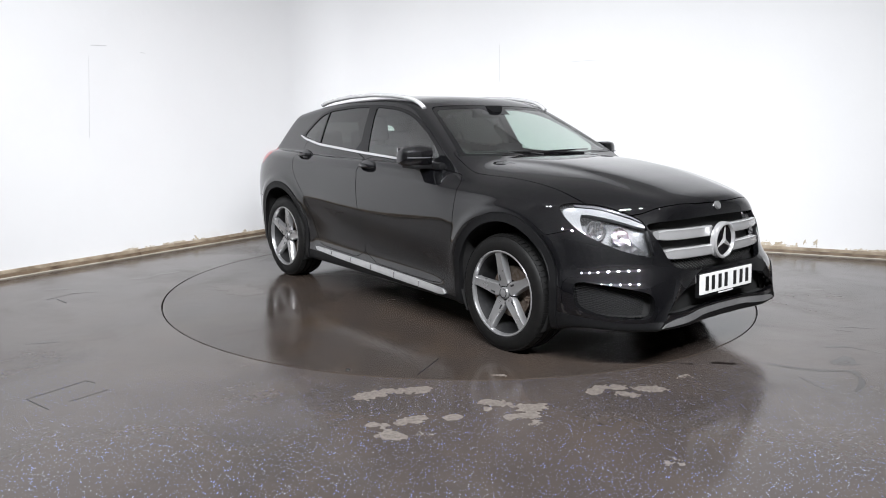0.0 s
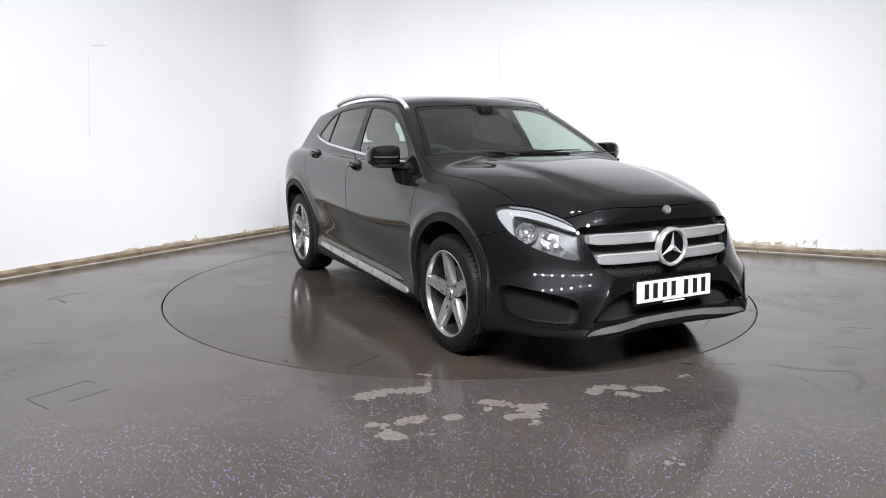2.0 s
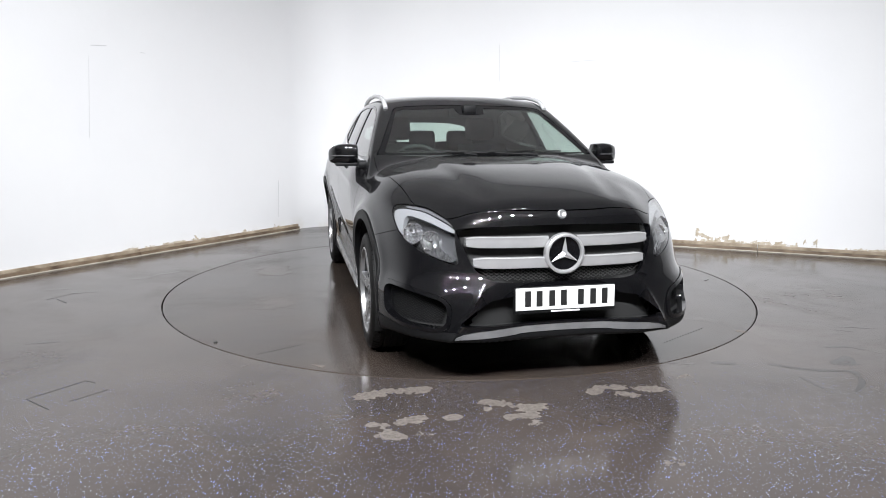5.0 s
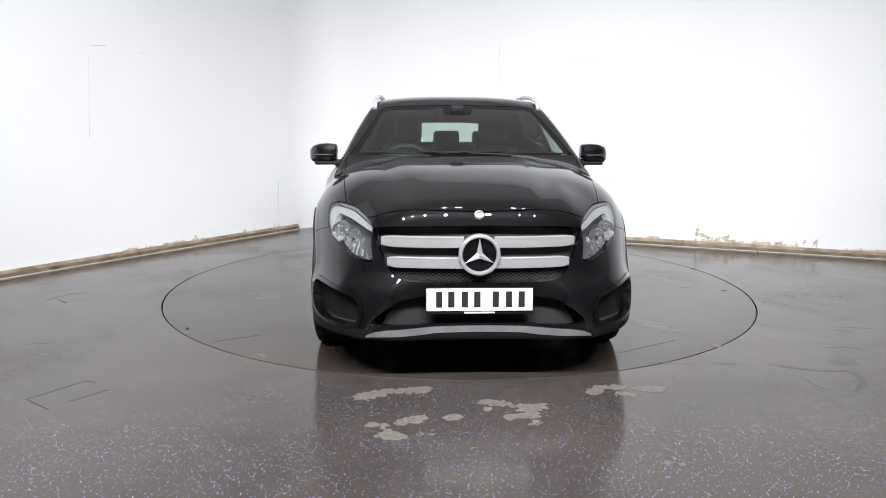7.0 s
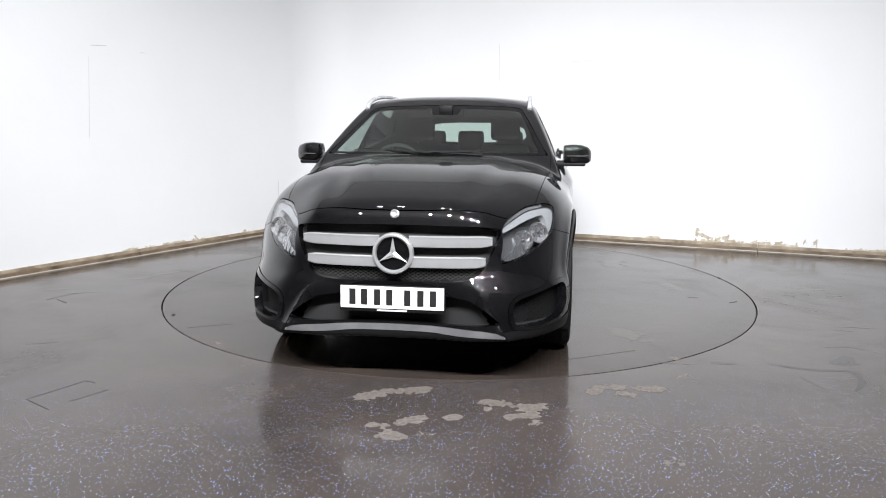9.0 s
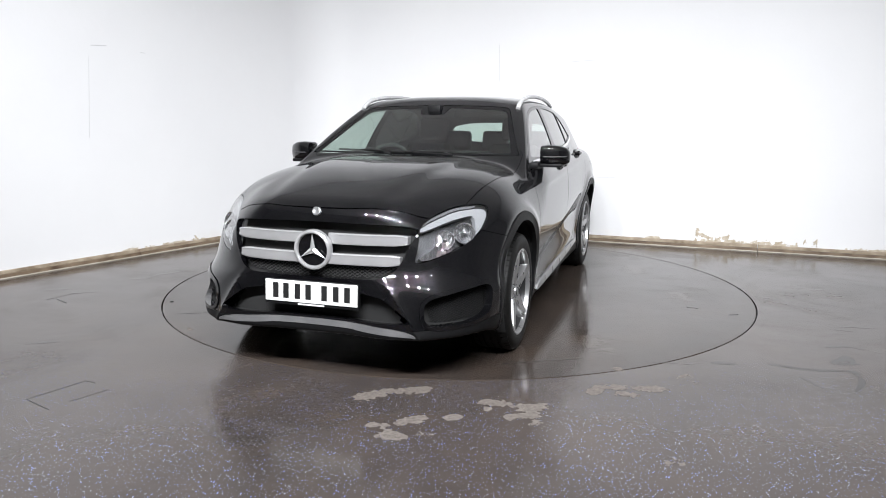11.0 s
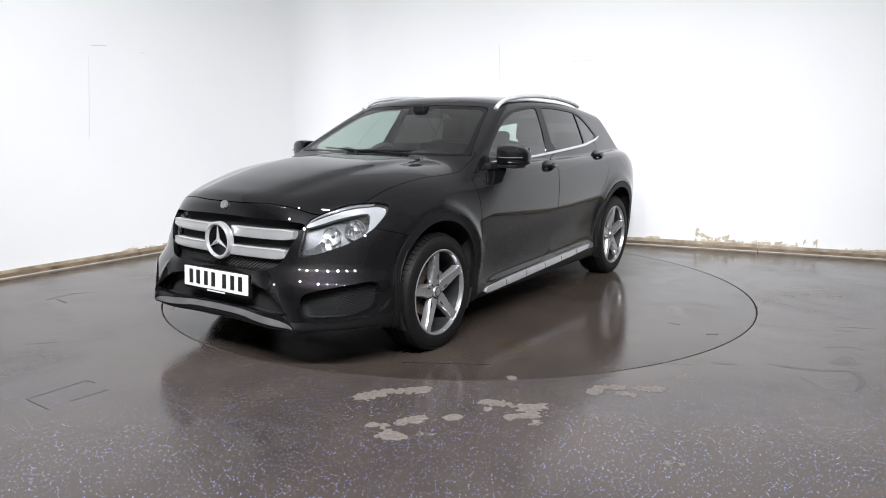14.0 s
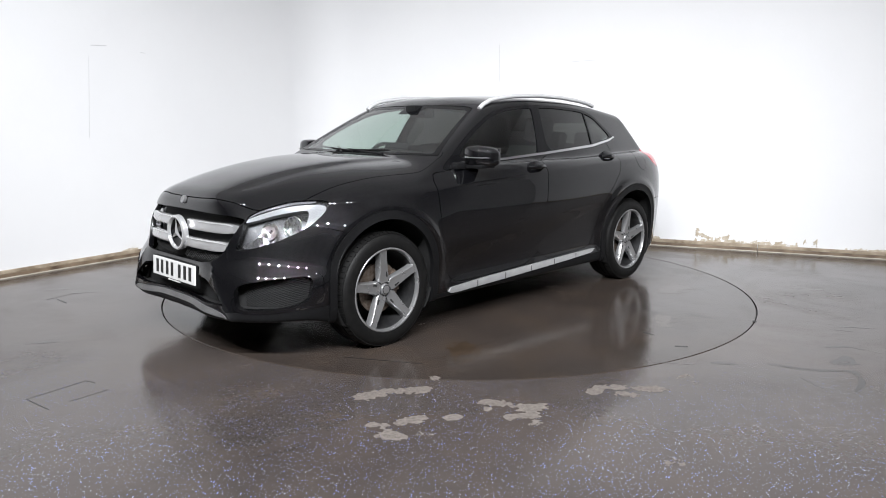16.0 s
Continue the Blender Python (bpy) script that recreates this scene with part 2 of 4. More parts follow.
    tagged(part("ceiling", bm, CEILING), "plain pale grey painted ceiling", "ceiling", kind="structure")
    # timber skirting: a low board and a thin ledge above it
    def skirting(name, p, q, label):
        d = (q - p).normalized()
        n = Vector((-d.y, d.x))
        if n.dot(Vector((0, -1))) < 0:
            n = -n
        m = Matrix(((d.x, n.x, 0, p.x), (d.y, n.y, 0, p.y), (0, 0, 1, 0), (0, 0, 0, 1)))
        ln = (q - p).length
        root = tagged(new(name), label, "skirting", kind="structure")
        k, x = 0, 0.0
        rnd = random.Random(name)
        while x < ln:
            step = min(rnd.uniform(1.9, 2.5), ln - x)
            part("board", bm_box(x + 0.002, 0.0, 0.0, x + step - 0.002, 0.030 + rnd.uniform(0, 0.003), 0.036, 0.004, m), RIM_WOOD, root)
            part("ledge", bm_box(x + 0.002, 0.0, 0.036, x + step - 0.002, 0.018, 0.066 + rnd.uniform(0, 0.006), 0.005, m), LEDGE, root)
            part("bead", bm_box(x + 0.002, 0.034, 0.0, x + step - 0.002, 0.046, 0.010, 0.003, m), BEAD, root)
            x += step
        return root
    skirting("baseboard_1", corner + da * 0.5, far_a, "dirty timber skirting at the foot of the wall")
    skirting("baseboard_2", corner + db * 0.5, far_b, "dirty timber skirting at the foot of the wall")
    return corner, da, db


CEILING = noisy("pale_grey_ceiling", (0.70, 0.70, 0.70), (0.78, 0.78, 0.78), 2, 0.9)
BACK = noisy("unseen_wall_grey", (0.46, 0.46, 0.46), (0.54, 0.54, 0.54), 2, 0.9)
CORNER, DA, DB = build_room()


def build_turntable():
    table = tagged(new("turntable"), "round floor-level car turntable wet with dirt", "turntable")
    bm = bmesh.new()
    seg = 128
    ring = [[bm.verts.new((r * math.cos(2 * math.pi * i / seg), r * math.sin(2 * math.pi * i / seg), z)) for i in range(seg)] for r, z in ((TABLE_R - 0.005, -0.05), (TABLE_R - 0.005, -0.003), (TABLE_R - 0.008, 0.0))]
    for p, q in zip(ring, ring[1:]):
        for i in range(seg):
            bm.faces.new((p[i], p[(i + 1) % seg], q[(i + 1) % seg], q[i]))
    bm.faces.new(ring[2])
    part("deck", bm, DISC, table)
    return table


turntable = build_turntable()


# ---- the car: one smooth body surface, cut into panels ----
def pchip(xs, ys):
    """A smooth curve through points without overshoot."""
    xs, ys = np.array(xs, float), np.array(ys, float)
    h, d = np.diff(xs), np.diff(ys) / np.diff(xs)
    m = np.zeros(len(xs))
    m[1:-1] = np.where(d[:-1] * d[1:] > 0, 2 * d[:-1] * d[1:] / np.where(d[:-1] + d[1:] == 0, 1, d[:-1] + d[1:]), 0)
    m[0], m[-1] = d[0], d[-1]

    def f(x):
        x = np.clip(x, xs[0], xs[-1])
        i = np.clip(np.searchsorted(xs, x) - 1, 0, len(xs) - 2)
        t = (x - xs[i]) / h[i]
        return ys[i] * (1 + 2 * t) * (1 - t) ** 2 + h[i] * m[i] * t * (1 - t) ** 2 + ys[i + 1] * t * t * (3 - 2 * t) + h[i] * m[i + 1] * t * t * (t - 1)
    return f


def sig(x):
    return 1 / (1 + np.exp(-np.clip(x, -40, 40)))


def smax(a, b, k):
    h = np.clip(k - np.abs(a - b), 0, None) / k
    return np.maximum(a, b) + h * h * h * k / 6


def smin(a, b, k):
    return -smax(-a, -b, k)


HALF = pchip([0.15, 0.22, 0.30, 0.40, 0.50, 0.62, 0.75, 0.86, 0.93, 0.99, 1.03, 1.06, 1.10, 1.3],
             [0.850, 0.874, 0.890, 0.896, 0.902, 0.910, 0.915, 0.910, 0.899, 0.876, 0.849, 0.820, 0.790, 0.75])
NOSE = pchip([0.15, 0.26, 0.32, 0.45, 0.55, 0.67, 0.80, 0.86, 0.90, 1.1], [0.98, 1.015, 1.012, 1.005, 1.0, 0.985, 0.95, 0.935, 0.915, 0.80])
TAIL = pchip([0.15, 0.30, 0.50, 0.70, 0.85, 1.0, 1.1, 1.3], [0.92, 0.99, 1.01, 1.0, 0.985, 0.93, 0.84, 0.6])
DECK = pchip([-2.2, -1.9, -1.5, -0.5, 0.5, 0.9, 1.2, 1.5, 1.8, 2.0, 2.13, 2.25], [0.95, 1.07, 1.088, 1.07, 1.075, 1.086, 1.076, 1.046, 0.994, 0.943, 0.897, 0.83])
ROOF = pchip([-2.1, -1.8, -1.5, -1.1, -0.7, -0.3, 0.0, 0.2, 0.5], [1.28, 1.345, 1.402, 1.460, 1.495, 1.505, 1.492, 1.466, 1.42])


AXLE, WHEEL_Z = 1.35, 0.338


def body_field(x, s, z):
    """Below zero inside the body; s is the distance from the middle plane."""
    # plan outline, lower body
    half = HALF(z) + 0.014 * np.exp(-((x + 1.45) / 0.4) ** 2) * np.exp(-((z - 0.75) / 0.2) ** 2)
    crease = 0.40 + 0.135 * (0.9 - x)
    win = sig((x + 0.98) / 0.06) * sig((0.88 - x) / 0.07)
    half = half - 0.040 * sig((crease + 0.035 - z) / 0.036) * sig((z - 0.29) / 0.03) * win
    ridge = 0.925 + 0.045 * (0.5 - x)
    half = half + 0.007 * np.exp(-((z - ridge) / 0.022) ** 2) * sig((1.3 - x) / 0.15) * sig((x + 1.7) / 0.15)
    for ax in (AXLE, -AXLE):
        ring = np.hypot(x - ax, z - 0.395)
        half = half + 0.010 * np.exp(-((ring - 0.435) / 0.035) ** 2) * sig((z - 0.40) / 0.06)
    xn = np.clip(x - 1.2, 0, None) / NOSE(z)
    xr = np.clip(-x - 1.2, 0, None) / TAIL(z)
    square = sig((0.50 - z) / 0.05)
    ep, eq = 2.6 + 0.5 * square, 3.0 + 0.9 * square
    r = (xn ** ep + np.clip(s / half, 1e-6, None) ** eq) ** (1 / eq)
    q = (xr ** 3.6 + np.clip(s / half, 1e-6, None) ** 3.8) ** (1 / 3.8)
    plan = (np.where(x > 0, r, q) - 1) * 0.9
    # the lower bumper stands proud under a crease that sweeps round the corner
    brow = 0.548 - 0.10 * np.clip(s - 0.42, 0, None) + 0.25 * np.clip(0.42 - s, 0, 0.2)
    plan = plan - 0.026 * sig((brow - z) / 0.020) * sig((s - 0.30) / 0.05) * sig((x - 1.74) / 0.05)
    # a sharp fin between the mouth and each side intake
    fin = 0.43 + (0.50 - z) * 0.62
    plan = plan - 0.013 * np.exp(-np.abs(s - fin) / 0.022) * sig((0.50 - z) / 0.02) * sig((x - 1.8) / 0.04)
    # bonnet and shoulders
    dome = 0.47 - 0.14 * (x - 0.9)
    bonnet = sig((x - 0.8) / 0.08)
    top = DECK(x) - (0.03 + 0.03 * bonnet + 0.09 * sig((x - 1.8) / 0.10)) * np.clip(s / 0.8, 0, None) ** 2.6
    top = top + 0.016 * bonnet * sig((2.06 - x) / 0.07) * (sig((dome - s) / 0.022) - 0.5)
    # broad round crowns on the front wings, a tighter shoulder behind
    low = smax(plan, (z - top) * 0.97, 0.06 + 0.38 * sig((x - 0.75) / 0.12) * sig((s - 0.38 - 0.13 * sig((x - 1.75) / 0.06)) / 0.06))
    low = smax(low, 0.205 + 0.045 * sig((x - 1.80) / 0.04) - z, 0.03)
    # cabin
    dz = np.clip(z - 1.03, -0.3, None)
    side = s - (0.806 - 0.37 * dz - 0.25 * dz * np.abs(dz) - 0.045 * np.clip((-0.5 - x) / 1.2, 0, 1.3) ** 2)
    screen = (x - (0.925 - (z - 1.07) * 1.92 - 0.45 * (z - 1.07) * np.clip(1.45 - z, 0, None) * -1 - 0.17 * s * s)) * 0.46
    roof = (z - (ROOF(x) - 0.036 * np.clip(s / 0.6, 0, None) ** 2.6)) * 0.98
    back = (-x - (1.70 + (1.36 - z) * 0.95 - 0.42 * s * s)) * 0.7
    cab = smax(smax(side * 0.93, roof, 0.06), smax(screen, back, 0.03), 0.05)
    cab = smax(cab, 0.96 - z, 0.03)
    return smin(low, cab, 0.035)


def body_normal(v):
    """Outward normals of the surface at points with y >= 0."""
    e = 1e-3
    g = np.empty_like(v)
    for i in range(3):
        a, b = v.copy(), v.copy()
        a[:, i] += e
        b[:, i] -= e
        g[:, i] = body_field(a[:, 0], np.abs(a[:, 1]), a[:, 2]) - body_field(b[:, 0], np.abs(b[:, 1]), b[:, 2])
    return g / np.maximum(np.linalg.norm(g, axis=1, keepdims=True), 1e-9)


def cast(start, way, far):
    """Where rays from inside first leave the body, sought from outside inwards."""
    n = len(start)
    hi, lo = np.full(n, far), np.zeros(n)
    open_ = np.ones(n, bool)
    for k in range(70):
        d = far * (1 - k / 70.0)
        p = start + way * d
        inside = body_field(p[:, 0], np.abs(p[:, 1]), p[:, 2]) < 0
        hit = open_ & inside
        lo[hit] = d
        hi[open_ & ~inside] = d
        open_ &= ~inside
        if not open_.any():
            break
    for _ in range(22):
        m = (lo + hi) / 2
        p = start + way * m[:, None]
        inside = body_field(p[:, 0], np.abs(p[:, 1]), p[:, 2]) < 0
        lo, hi = np.where(inside, m, lo), np.where(inside, hi, m)
    return start + way * ((lo + hi) / 2)[:, None]


def base_mesh():
    """The near half (y >= 0) of the body as a fine sheet of triangles."""
    end, zc = 1.42, 0.66
    xs = np.linspace(-end, end, 240)
    al = np.radians(np.linspace(0, 89.6, 86))[1:]
    nphi = 230
    phi = np.radians(np.linspace(-90, 90, nphi))
    rows_s, rows_w = [], []
    for a in al[::-1]:
        rows_s.append(np.tile((-end, 0, zc), (nphi, 1)))
        rows_w.append(np.stack([np.full(nphi, -math.sin(a)), math.cos(a) * np.cos(phi), math.cos(a) * np.sin(phi)], 1))
    for x in xs:
        rows_s.append(np.tile((x, 0, zc), (nphi, 1)))
        rows_w.append(np.stack([np.zeros(nphi), np.cos(phi), np.sin(phi)], 1))
    for a in al:
        rows_s.append(np.tile((end, 0, zc), (nphi, 1)))
        rows_w.append(np.stack([np.full(nphi, math.sin(a)), math.cos(a) * np.cos(phi), math.cos(a) * np.sin(phi)], 1))
    s, w = np.concatenate(rows_s), np.concatenate(rows_w)
    w[:, 1] = np.clip(w[:, 1], 0, None)
    v = cast(s, w, 1.6)
    nr = len(rows_s)
    i, j = np.meshgrid(np.arange(nr - 1), np.arange(nphi - 1), indexing="ij")
    a = (i * nphi + j).ravel()
    quads = np.stack([a, a + 1, a + nphi + 1, a + nphi], 1)
    tri = np.concatenate([quads[:, [0, 1, 2]], quads[:, [0, 2, 3]]])
    return v, tri


def cut(mesh, h):
    """Split a triangle sheet where the field h, given at its points, changes sign: (below, above)."""
    v, tri = mesh
    h = np.where(np.abs(h) < 1e-7, 1e-7, h)
    neg = h < 0
    cnt = neg[tri].sum(1)
    mixed = tri[(cnt == 1) | (cnt == 2)]
    below, above = [tri[cnt == 3]], [tri[cnt == 0]]
    if len(mixed):
        # turn each so that its odd corner comes first
        ng = neg[mixed]
        odd = np.where(ng.sum(1) == 1, ng.argmax(1), (~ng).argmax(1))
        r = np.arange(len(mixed))
        a, b, c = mixed[r, odd], mixed[r, (odd + 1) % 3], mixed[r, (odd + 2) % 3]
        e = np.concatenate([np.stack([a, b], 1), np.stack([a, c], 1)])
        es = np.sort(e, 1)
        uq, inv = np.unique(es, axis=0, return_inverse=True)
        inv = inv.ravel()
        t = h[uq[:, 0]] / (h[uq[:, 0]] - h[uq[:, 1]])
        nv = v[uq[:, 0]] * (1 - t)[:, None] + v[uq[:, 1]] * t[:, None]
        base = len(v)
        v = np.concatenate([v, nv])
        ab, ac = base + inv[:len(a)], base + inv[len(a):]
        tip = np.stack([a, ab, ac], 1)
        rest = np.concatenate([np.stack([ab, b, c], 1), np.stack([ab, c, ac], 1)])
        tip_neg = neg[a]
        both = np.concatenate([tip_neg, tip_neg])
        below += [tip[tip_neg], rest[~both]]
        above += [tip[~tip_neg], rest[both]]
    return squeeze(v, np.concatenate(below)), squeeze(v, np.concatenate(above))


def squeeze(v, tri):
    used, inv = np.unique(tri, return_inverse=True)
    return v[used], inv.reshape(-1, 3) if len(tri) else tri


def sdpoly(p, q, poly):
    """Signed distance of points (p, q) to a closed outline, below zero inside."""
    poly = np.array(poly, float)
    d = np.full(len(p), 1e9)
    inside = np.zeros(len(p), bool)
    for (x0, y0), (x1, y1) in zip(poly, np.roll(poly, -1, 0)):
        ex, ey = x1 - x0, y1 - y0
        t = np.clip(((p - x0) * ex + (q - y0) * ey) / (ex * ex + ey * ey + 1e-12), 0, 1)
        d = np.minimum(d, np.hypot(p - x0 - t * ex, q - y0 - t * ey))
        cross = ((y0 > q) != (y1 > q)) & (p < ex * (q - y0) / (ey if abs(ey) > 1e-12 else 1e-12) + x0)
        inside ^= cross
    return np.where(inside, -d, d)


def rounded(poly, n=3):
    """Cut the corners of an outline n times, to a smooth line."""
    p = np.array(poly, float)
    for _ in range(n):
        nx = np.roll(p, -1, 0)
        p = np.stack([p * 0.8 + nx * 0.2, p * 0.2 + nx * 0.8], 1).reshape(-1, 2)
    return p


def rim_edges(tri):
    e = np.concatenate([tri[:, [0, 1]], tri[:, [1, 2]], tri[:, [2, 0]]])
    key = np.sort(e, 1)
    _, first, cnt = np.unique(key, axis=0, return_index=True, return_counts=True)
    return e[first[cnt == 1]]


def panel(name, mesh, mat, parent, both=True, side=1, thick=0.012, lift=0.0, label="", flange=True):
    """A sheet of the body as an object: proud by lift, with its rim turned in by thick."""
    v, tri = mesh
    if not len(tri):
        return None
    n = body_normal(v)
    v = v + n * lift
    e = rim_edges(tri)
    if both:
        mid = (np.abs(v[e[:, 0], 1]) < 1e-4) & (np.abs(v[e[:, 1], 1]) < 1e-4)
        e = e[~mid]
    nv = len(v)
    V, N, F = [v], [n], [tri]
    if flange and len(e):
        # the rim has points of its own, so that its edge stays crisp
        a, b = e[:, 0], e[:, 1]
        rim = np.concatenate([v[a], v[b], v[b] - n[b] * thick, v[a] - n[a] * thick])
        k = len(e)
        out = np.cross(v[b] - v[a], n[a])
        out /= np.maximum(np.linalg.norm(out, axis=1, keepdims=True), 1e-9)
        V.append(rim)
        N.append(np.concatenate([out] * 4))
        i = nv + np.arange(k)
        F.append(np.concatenate([np.stack([i, i + 3 * k, i + k], 1), np.stack([i + k, i + 3 * k, i + 2 * k], 1)]))
    v, n, f = np.concatenate(V), np.concatenate(N), np.concatenate(F)
    flip = np.array((1, -1, 1))
    if both:
        k = len(v)
        v, n, f = np.concatenate([v, v * flip]), np.concatenate([n, n * flip]), np.concatenate([f, f[:, ::-1] + k])
    elif side < 0:
        v, n, f = v * flip, n * flip, f[:, ::-1]
    ob = mesh_ob(name, v, f, mat, parent, True, n)
    return tagged(ob, label)


def pair(name, mesh, mat, parent, **kw):
    return [panel(name, mesh, mat, parent, both=False, side=s, **kw) for s in (1, -1)]




def split(mesh, field, gap=0.0022):
    """(inside, outside) of a field, with a joint of twice gap between them."""
    v, _ = mesh
    inside, rest = cut(mesh, field(v) + gap)
    _, outside = cut(rest, field(rest[0]) - gap)
    return inside, outside


def build_car():
    root = tagged(new("car"), "glossy black compact crossover car with silver grille bars and alloy wheels", "car")
    m = base_mesh()
    X, Y, Z = (lambda v: v[:, 0]), (lambda v: v[:, 1]), (lambda v: v[:, 2])

    def on_side(poly, n=2):
        p = rounded(poly, n)
        return lambda v: np.maximum(sdpoly(v[:, 0], v[:, 2], p), 0.35 - v[:, 1])

    def on_front(poly, n=2, behind=1.5):
        p = np.array(poly, float)
        p = rounded(p, n)
        return lambda v: np.maximum(sdpoly(v[:, 1], v[:, 2], p), behind - v[:, 0])

    def on_back(poly, n=2, ahead=-1.4):
        p = rounded(poly, n)
        return lambda v: np.maximum(sdpoly(v[:, 1], v[:, 2], p), v[:, 0] - ahead)

    def on_top(poly, n=2):
        p = rounded(poly, n)
        return lambda v: np.maximum(sdpoly(v[:, 0], v[:, 1], p), 0.6 - v[:, 2])

    whole = m
    # wheel openings with their plastic arches
    for ax in (AXLE, -AXLE):
        hole = lambda v: np.maximum(np.hypot(v[:, 0] - ax, np.maximum(v[:, 2] - 0.392, 0)) - 0.364, 0.45 - v[:, 1])
        _, m = cut(m, hole(m[0]))
        ring = lambda v: np.maximum(np.hypot(v[:, 0] - ax, np.maximum(v[:, 2] - 0.396, 0)) - 0.412, 0.45 - v[:, 1])
        arch, m = split(m, ring, 0.0015)
        pair("wheel_arch_trim", arch, PLASTIC, root, lift=0.007, thick=0.03, label="matt black plastic wheel arch trim")
    # glass
    front_glass = [(0.66, 1.075), (0.60, 1.130), (0.44, 1.232), (0.20, 1.345), (-0.03, 1.392), (-0.27, 1.408), (-0.295, 1.40), (-0.195, 1.095), (-0.18, 1.087), (0.20, 1.068)]
    rear_glass = [(-0.305, 1.098), (-0.382, 1.40), (-0.40, 1.41), (-0.60, 1.408), (-0.93, 1.385), (-1.06, 1.345), (-1.14, 1.285), (-1.235, 1.192), (-1.20, 1.18), (-0.926, 1.133), (-0.60, 1.113)]
    frame_all = [(0.83, 1.012), (0.74, 1.075), (0.60, 1.165), (0.42, 1.27), (0.19, 1.370), (-0.04, 1.412), (-0.30, 1.428), (-0.60, 1.428), (-0.95, 1.405), (-1.09, 1.358), (-1.17, 1.29), (-1.29, 1.185), (-1.28, 1.172), (-0.92, 1.115), (-0.3, 1.077), (0.2, 1.05), (0.60, 1.036), (0.78, 1.008)]
    belt = [(0.66, 1.056), (0.2, 1.065), (-0.3, 1.092), (-0.92, 1.131), (-1.20, 1.168), (-1.30, 1.193), (-1.305, 1.180), (-1.2, 1.151), (-0.92, 1.112), (-0.3, 1.074), (0.2, 1.048), (0.66, 1.040)]
    beltm, m = split(m, on_side(belt, 0), 0.0005)
    pair("chrome_waist_strip", beltm, CHROME, root, lift=0.006, thick=0.02, label="bright chrome waist strip")
    surround, m = split(m, on_side(frame_all, 1), 0.001)
    g1, surround = split(surround, on_side(front_glass, 1), 0.001)
    g2, surround = split(surround, on_side(rear_glass, 1), 0.001)
    bar = lambda v: np.abs(v[:, 0] + 0.962 - 0.15 * (1.36 - v[:, 2]) * -1 * -1) - 0.009
    gbar, g2r = cut(g2, bar(g2[0]))
    pair("window_surround", surround, GLOSS, root, lift=0.001, label="gloss black window surround")
    pair("front_side_window", g1, GLASS, root, lift=-0.004, flange=False, label="green tinted side window")
    pair("rear_side_window", g2r, PRIVACY, root, lift=-0.004, flange=False, label="dark privacy side window")
    pair("window_divider", gbar, GLOSS, root, lift=0.002, thick=0.006)
    screen = [(0.75, 1.094), (-0.75, 1.094), (-0.73, 1.10), (-0.56, 1.375), (-0.53, 1.405), (-0.4, 1.418), (0, 1.424), (0.4, 1.418), (0.53, 1.405), (0.56, 1.375), (0.73, 1.10)]
    ws, m = split(m, on_front(screen, 1, 0.05), 0.002)
    band, ws_clear = cut(ws, sdpoly(ws[0][:, 1], ws[0][:, 2], [(0.685, 1.107), (-0.685, 1.107), (-0.535, 1.375), (-0.49, 1.392), (-0.11, 1.405), (-0.09, 1.36), (0.09, 1.36), (0.11, 1.405), (0.49, 1.392), (0.535, 1.375)]))
    panel("windscreen", band, GLASS, root, lift=-0.002, flange=False, label="green tinted windscreen")
    panel("windscreen_border", ws_clear, GLOSS, root, lift=-0.001, flange=False, label="black printed windscreen border")
    rear_screen = [(0.56, 1.10), (-0.56, 1.10), (-0.50, 1.32), (0.50, 1.32)]
    rw, m = split(m, on_back(rear_screen, 2, -1.5), 0.002)
    panel("rear_window", rw, GLASS, root, lift=-0.003, flange=False, label="tinted rear window")
    # lamps
    def slant(poly, n=2):
        p = rounded(poly, n)
        return lambda v: np.maximum(sdpoly((v[:, 1] - v[:, 0]) * 0.7071, v[:, 2], p), 1.5 - v[:, 0])
    lamp_line = [(-0.632, 0.868), (-0.70, 0.882), (-0.852, 0.876), (-1.00, 0.835), (-1.075, 0.795), (-1.095, 0.72), (-1.130, 0.622), (-1.09, 0.622), (-0.912, 0.668), (-0.738, 0.742), (-0.655, 0.82)]
    lamp, m = split(m, slant(lamp_line, 2), 0.002)
    lenses = pair("headlight", lamp, LENS, root, lift=-0.001, flange=False, label="clear headlight lens over bright reflectors")
    tail = [(-1.66, 1.045), (-1.72, 1.085), (-1.95, 1.09), (-2.4, 1.06), (-2.4, 0.93), (-1.95, 0.90), (-1.76, 0.945)]
    tl, m = split(m, lambda v: np.maximum(on_side(tail, 2)(v), 0.42 - v[:, 1]), 0.002)
    pair("tail_light", tl, RED, root, label="red tail light lens")
    # nose openings
    grille = [(-0.53, 0.80), (0, 0.812), (0.53, 0.80), (0.515, 0.74), (0.44, 0.575), (0.34, 0.538), (0, 0.533), (-0.34, 0.538), (-0.44, 0.575), (-0.515, 0.74)]
    gr, m = cut(m, on_front(grille, 2, 1.8)(m[0]))
    intake = [(0.585, 0.445), (0.60, 0.312), (0.80, 0.320), (0.852, 0.355), (0.848, 0.495), (0.75, 0.482)]
    it, m = cut(m, on_front(intake, 2, 1.6)(m[0]))
    bezel, m = split(m, lambda v: on_front(intake, 2, 1.6)(v) - 0.020, 0.0008)
    pair("intake_bezel", bezel, PAINT, root, lift=0.006, thick=0.045, label="gloss black intake frame")
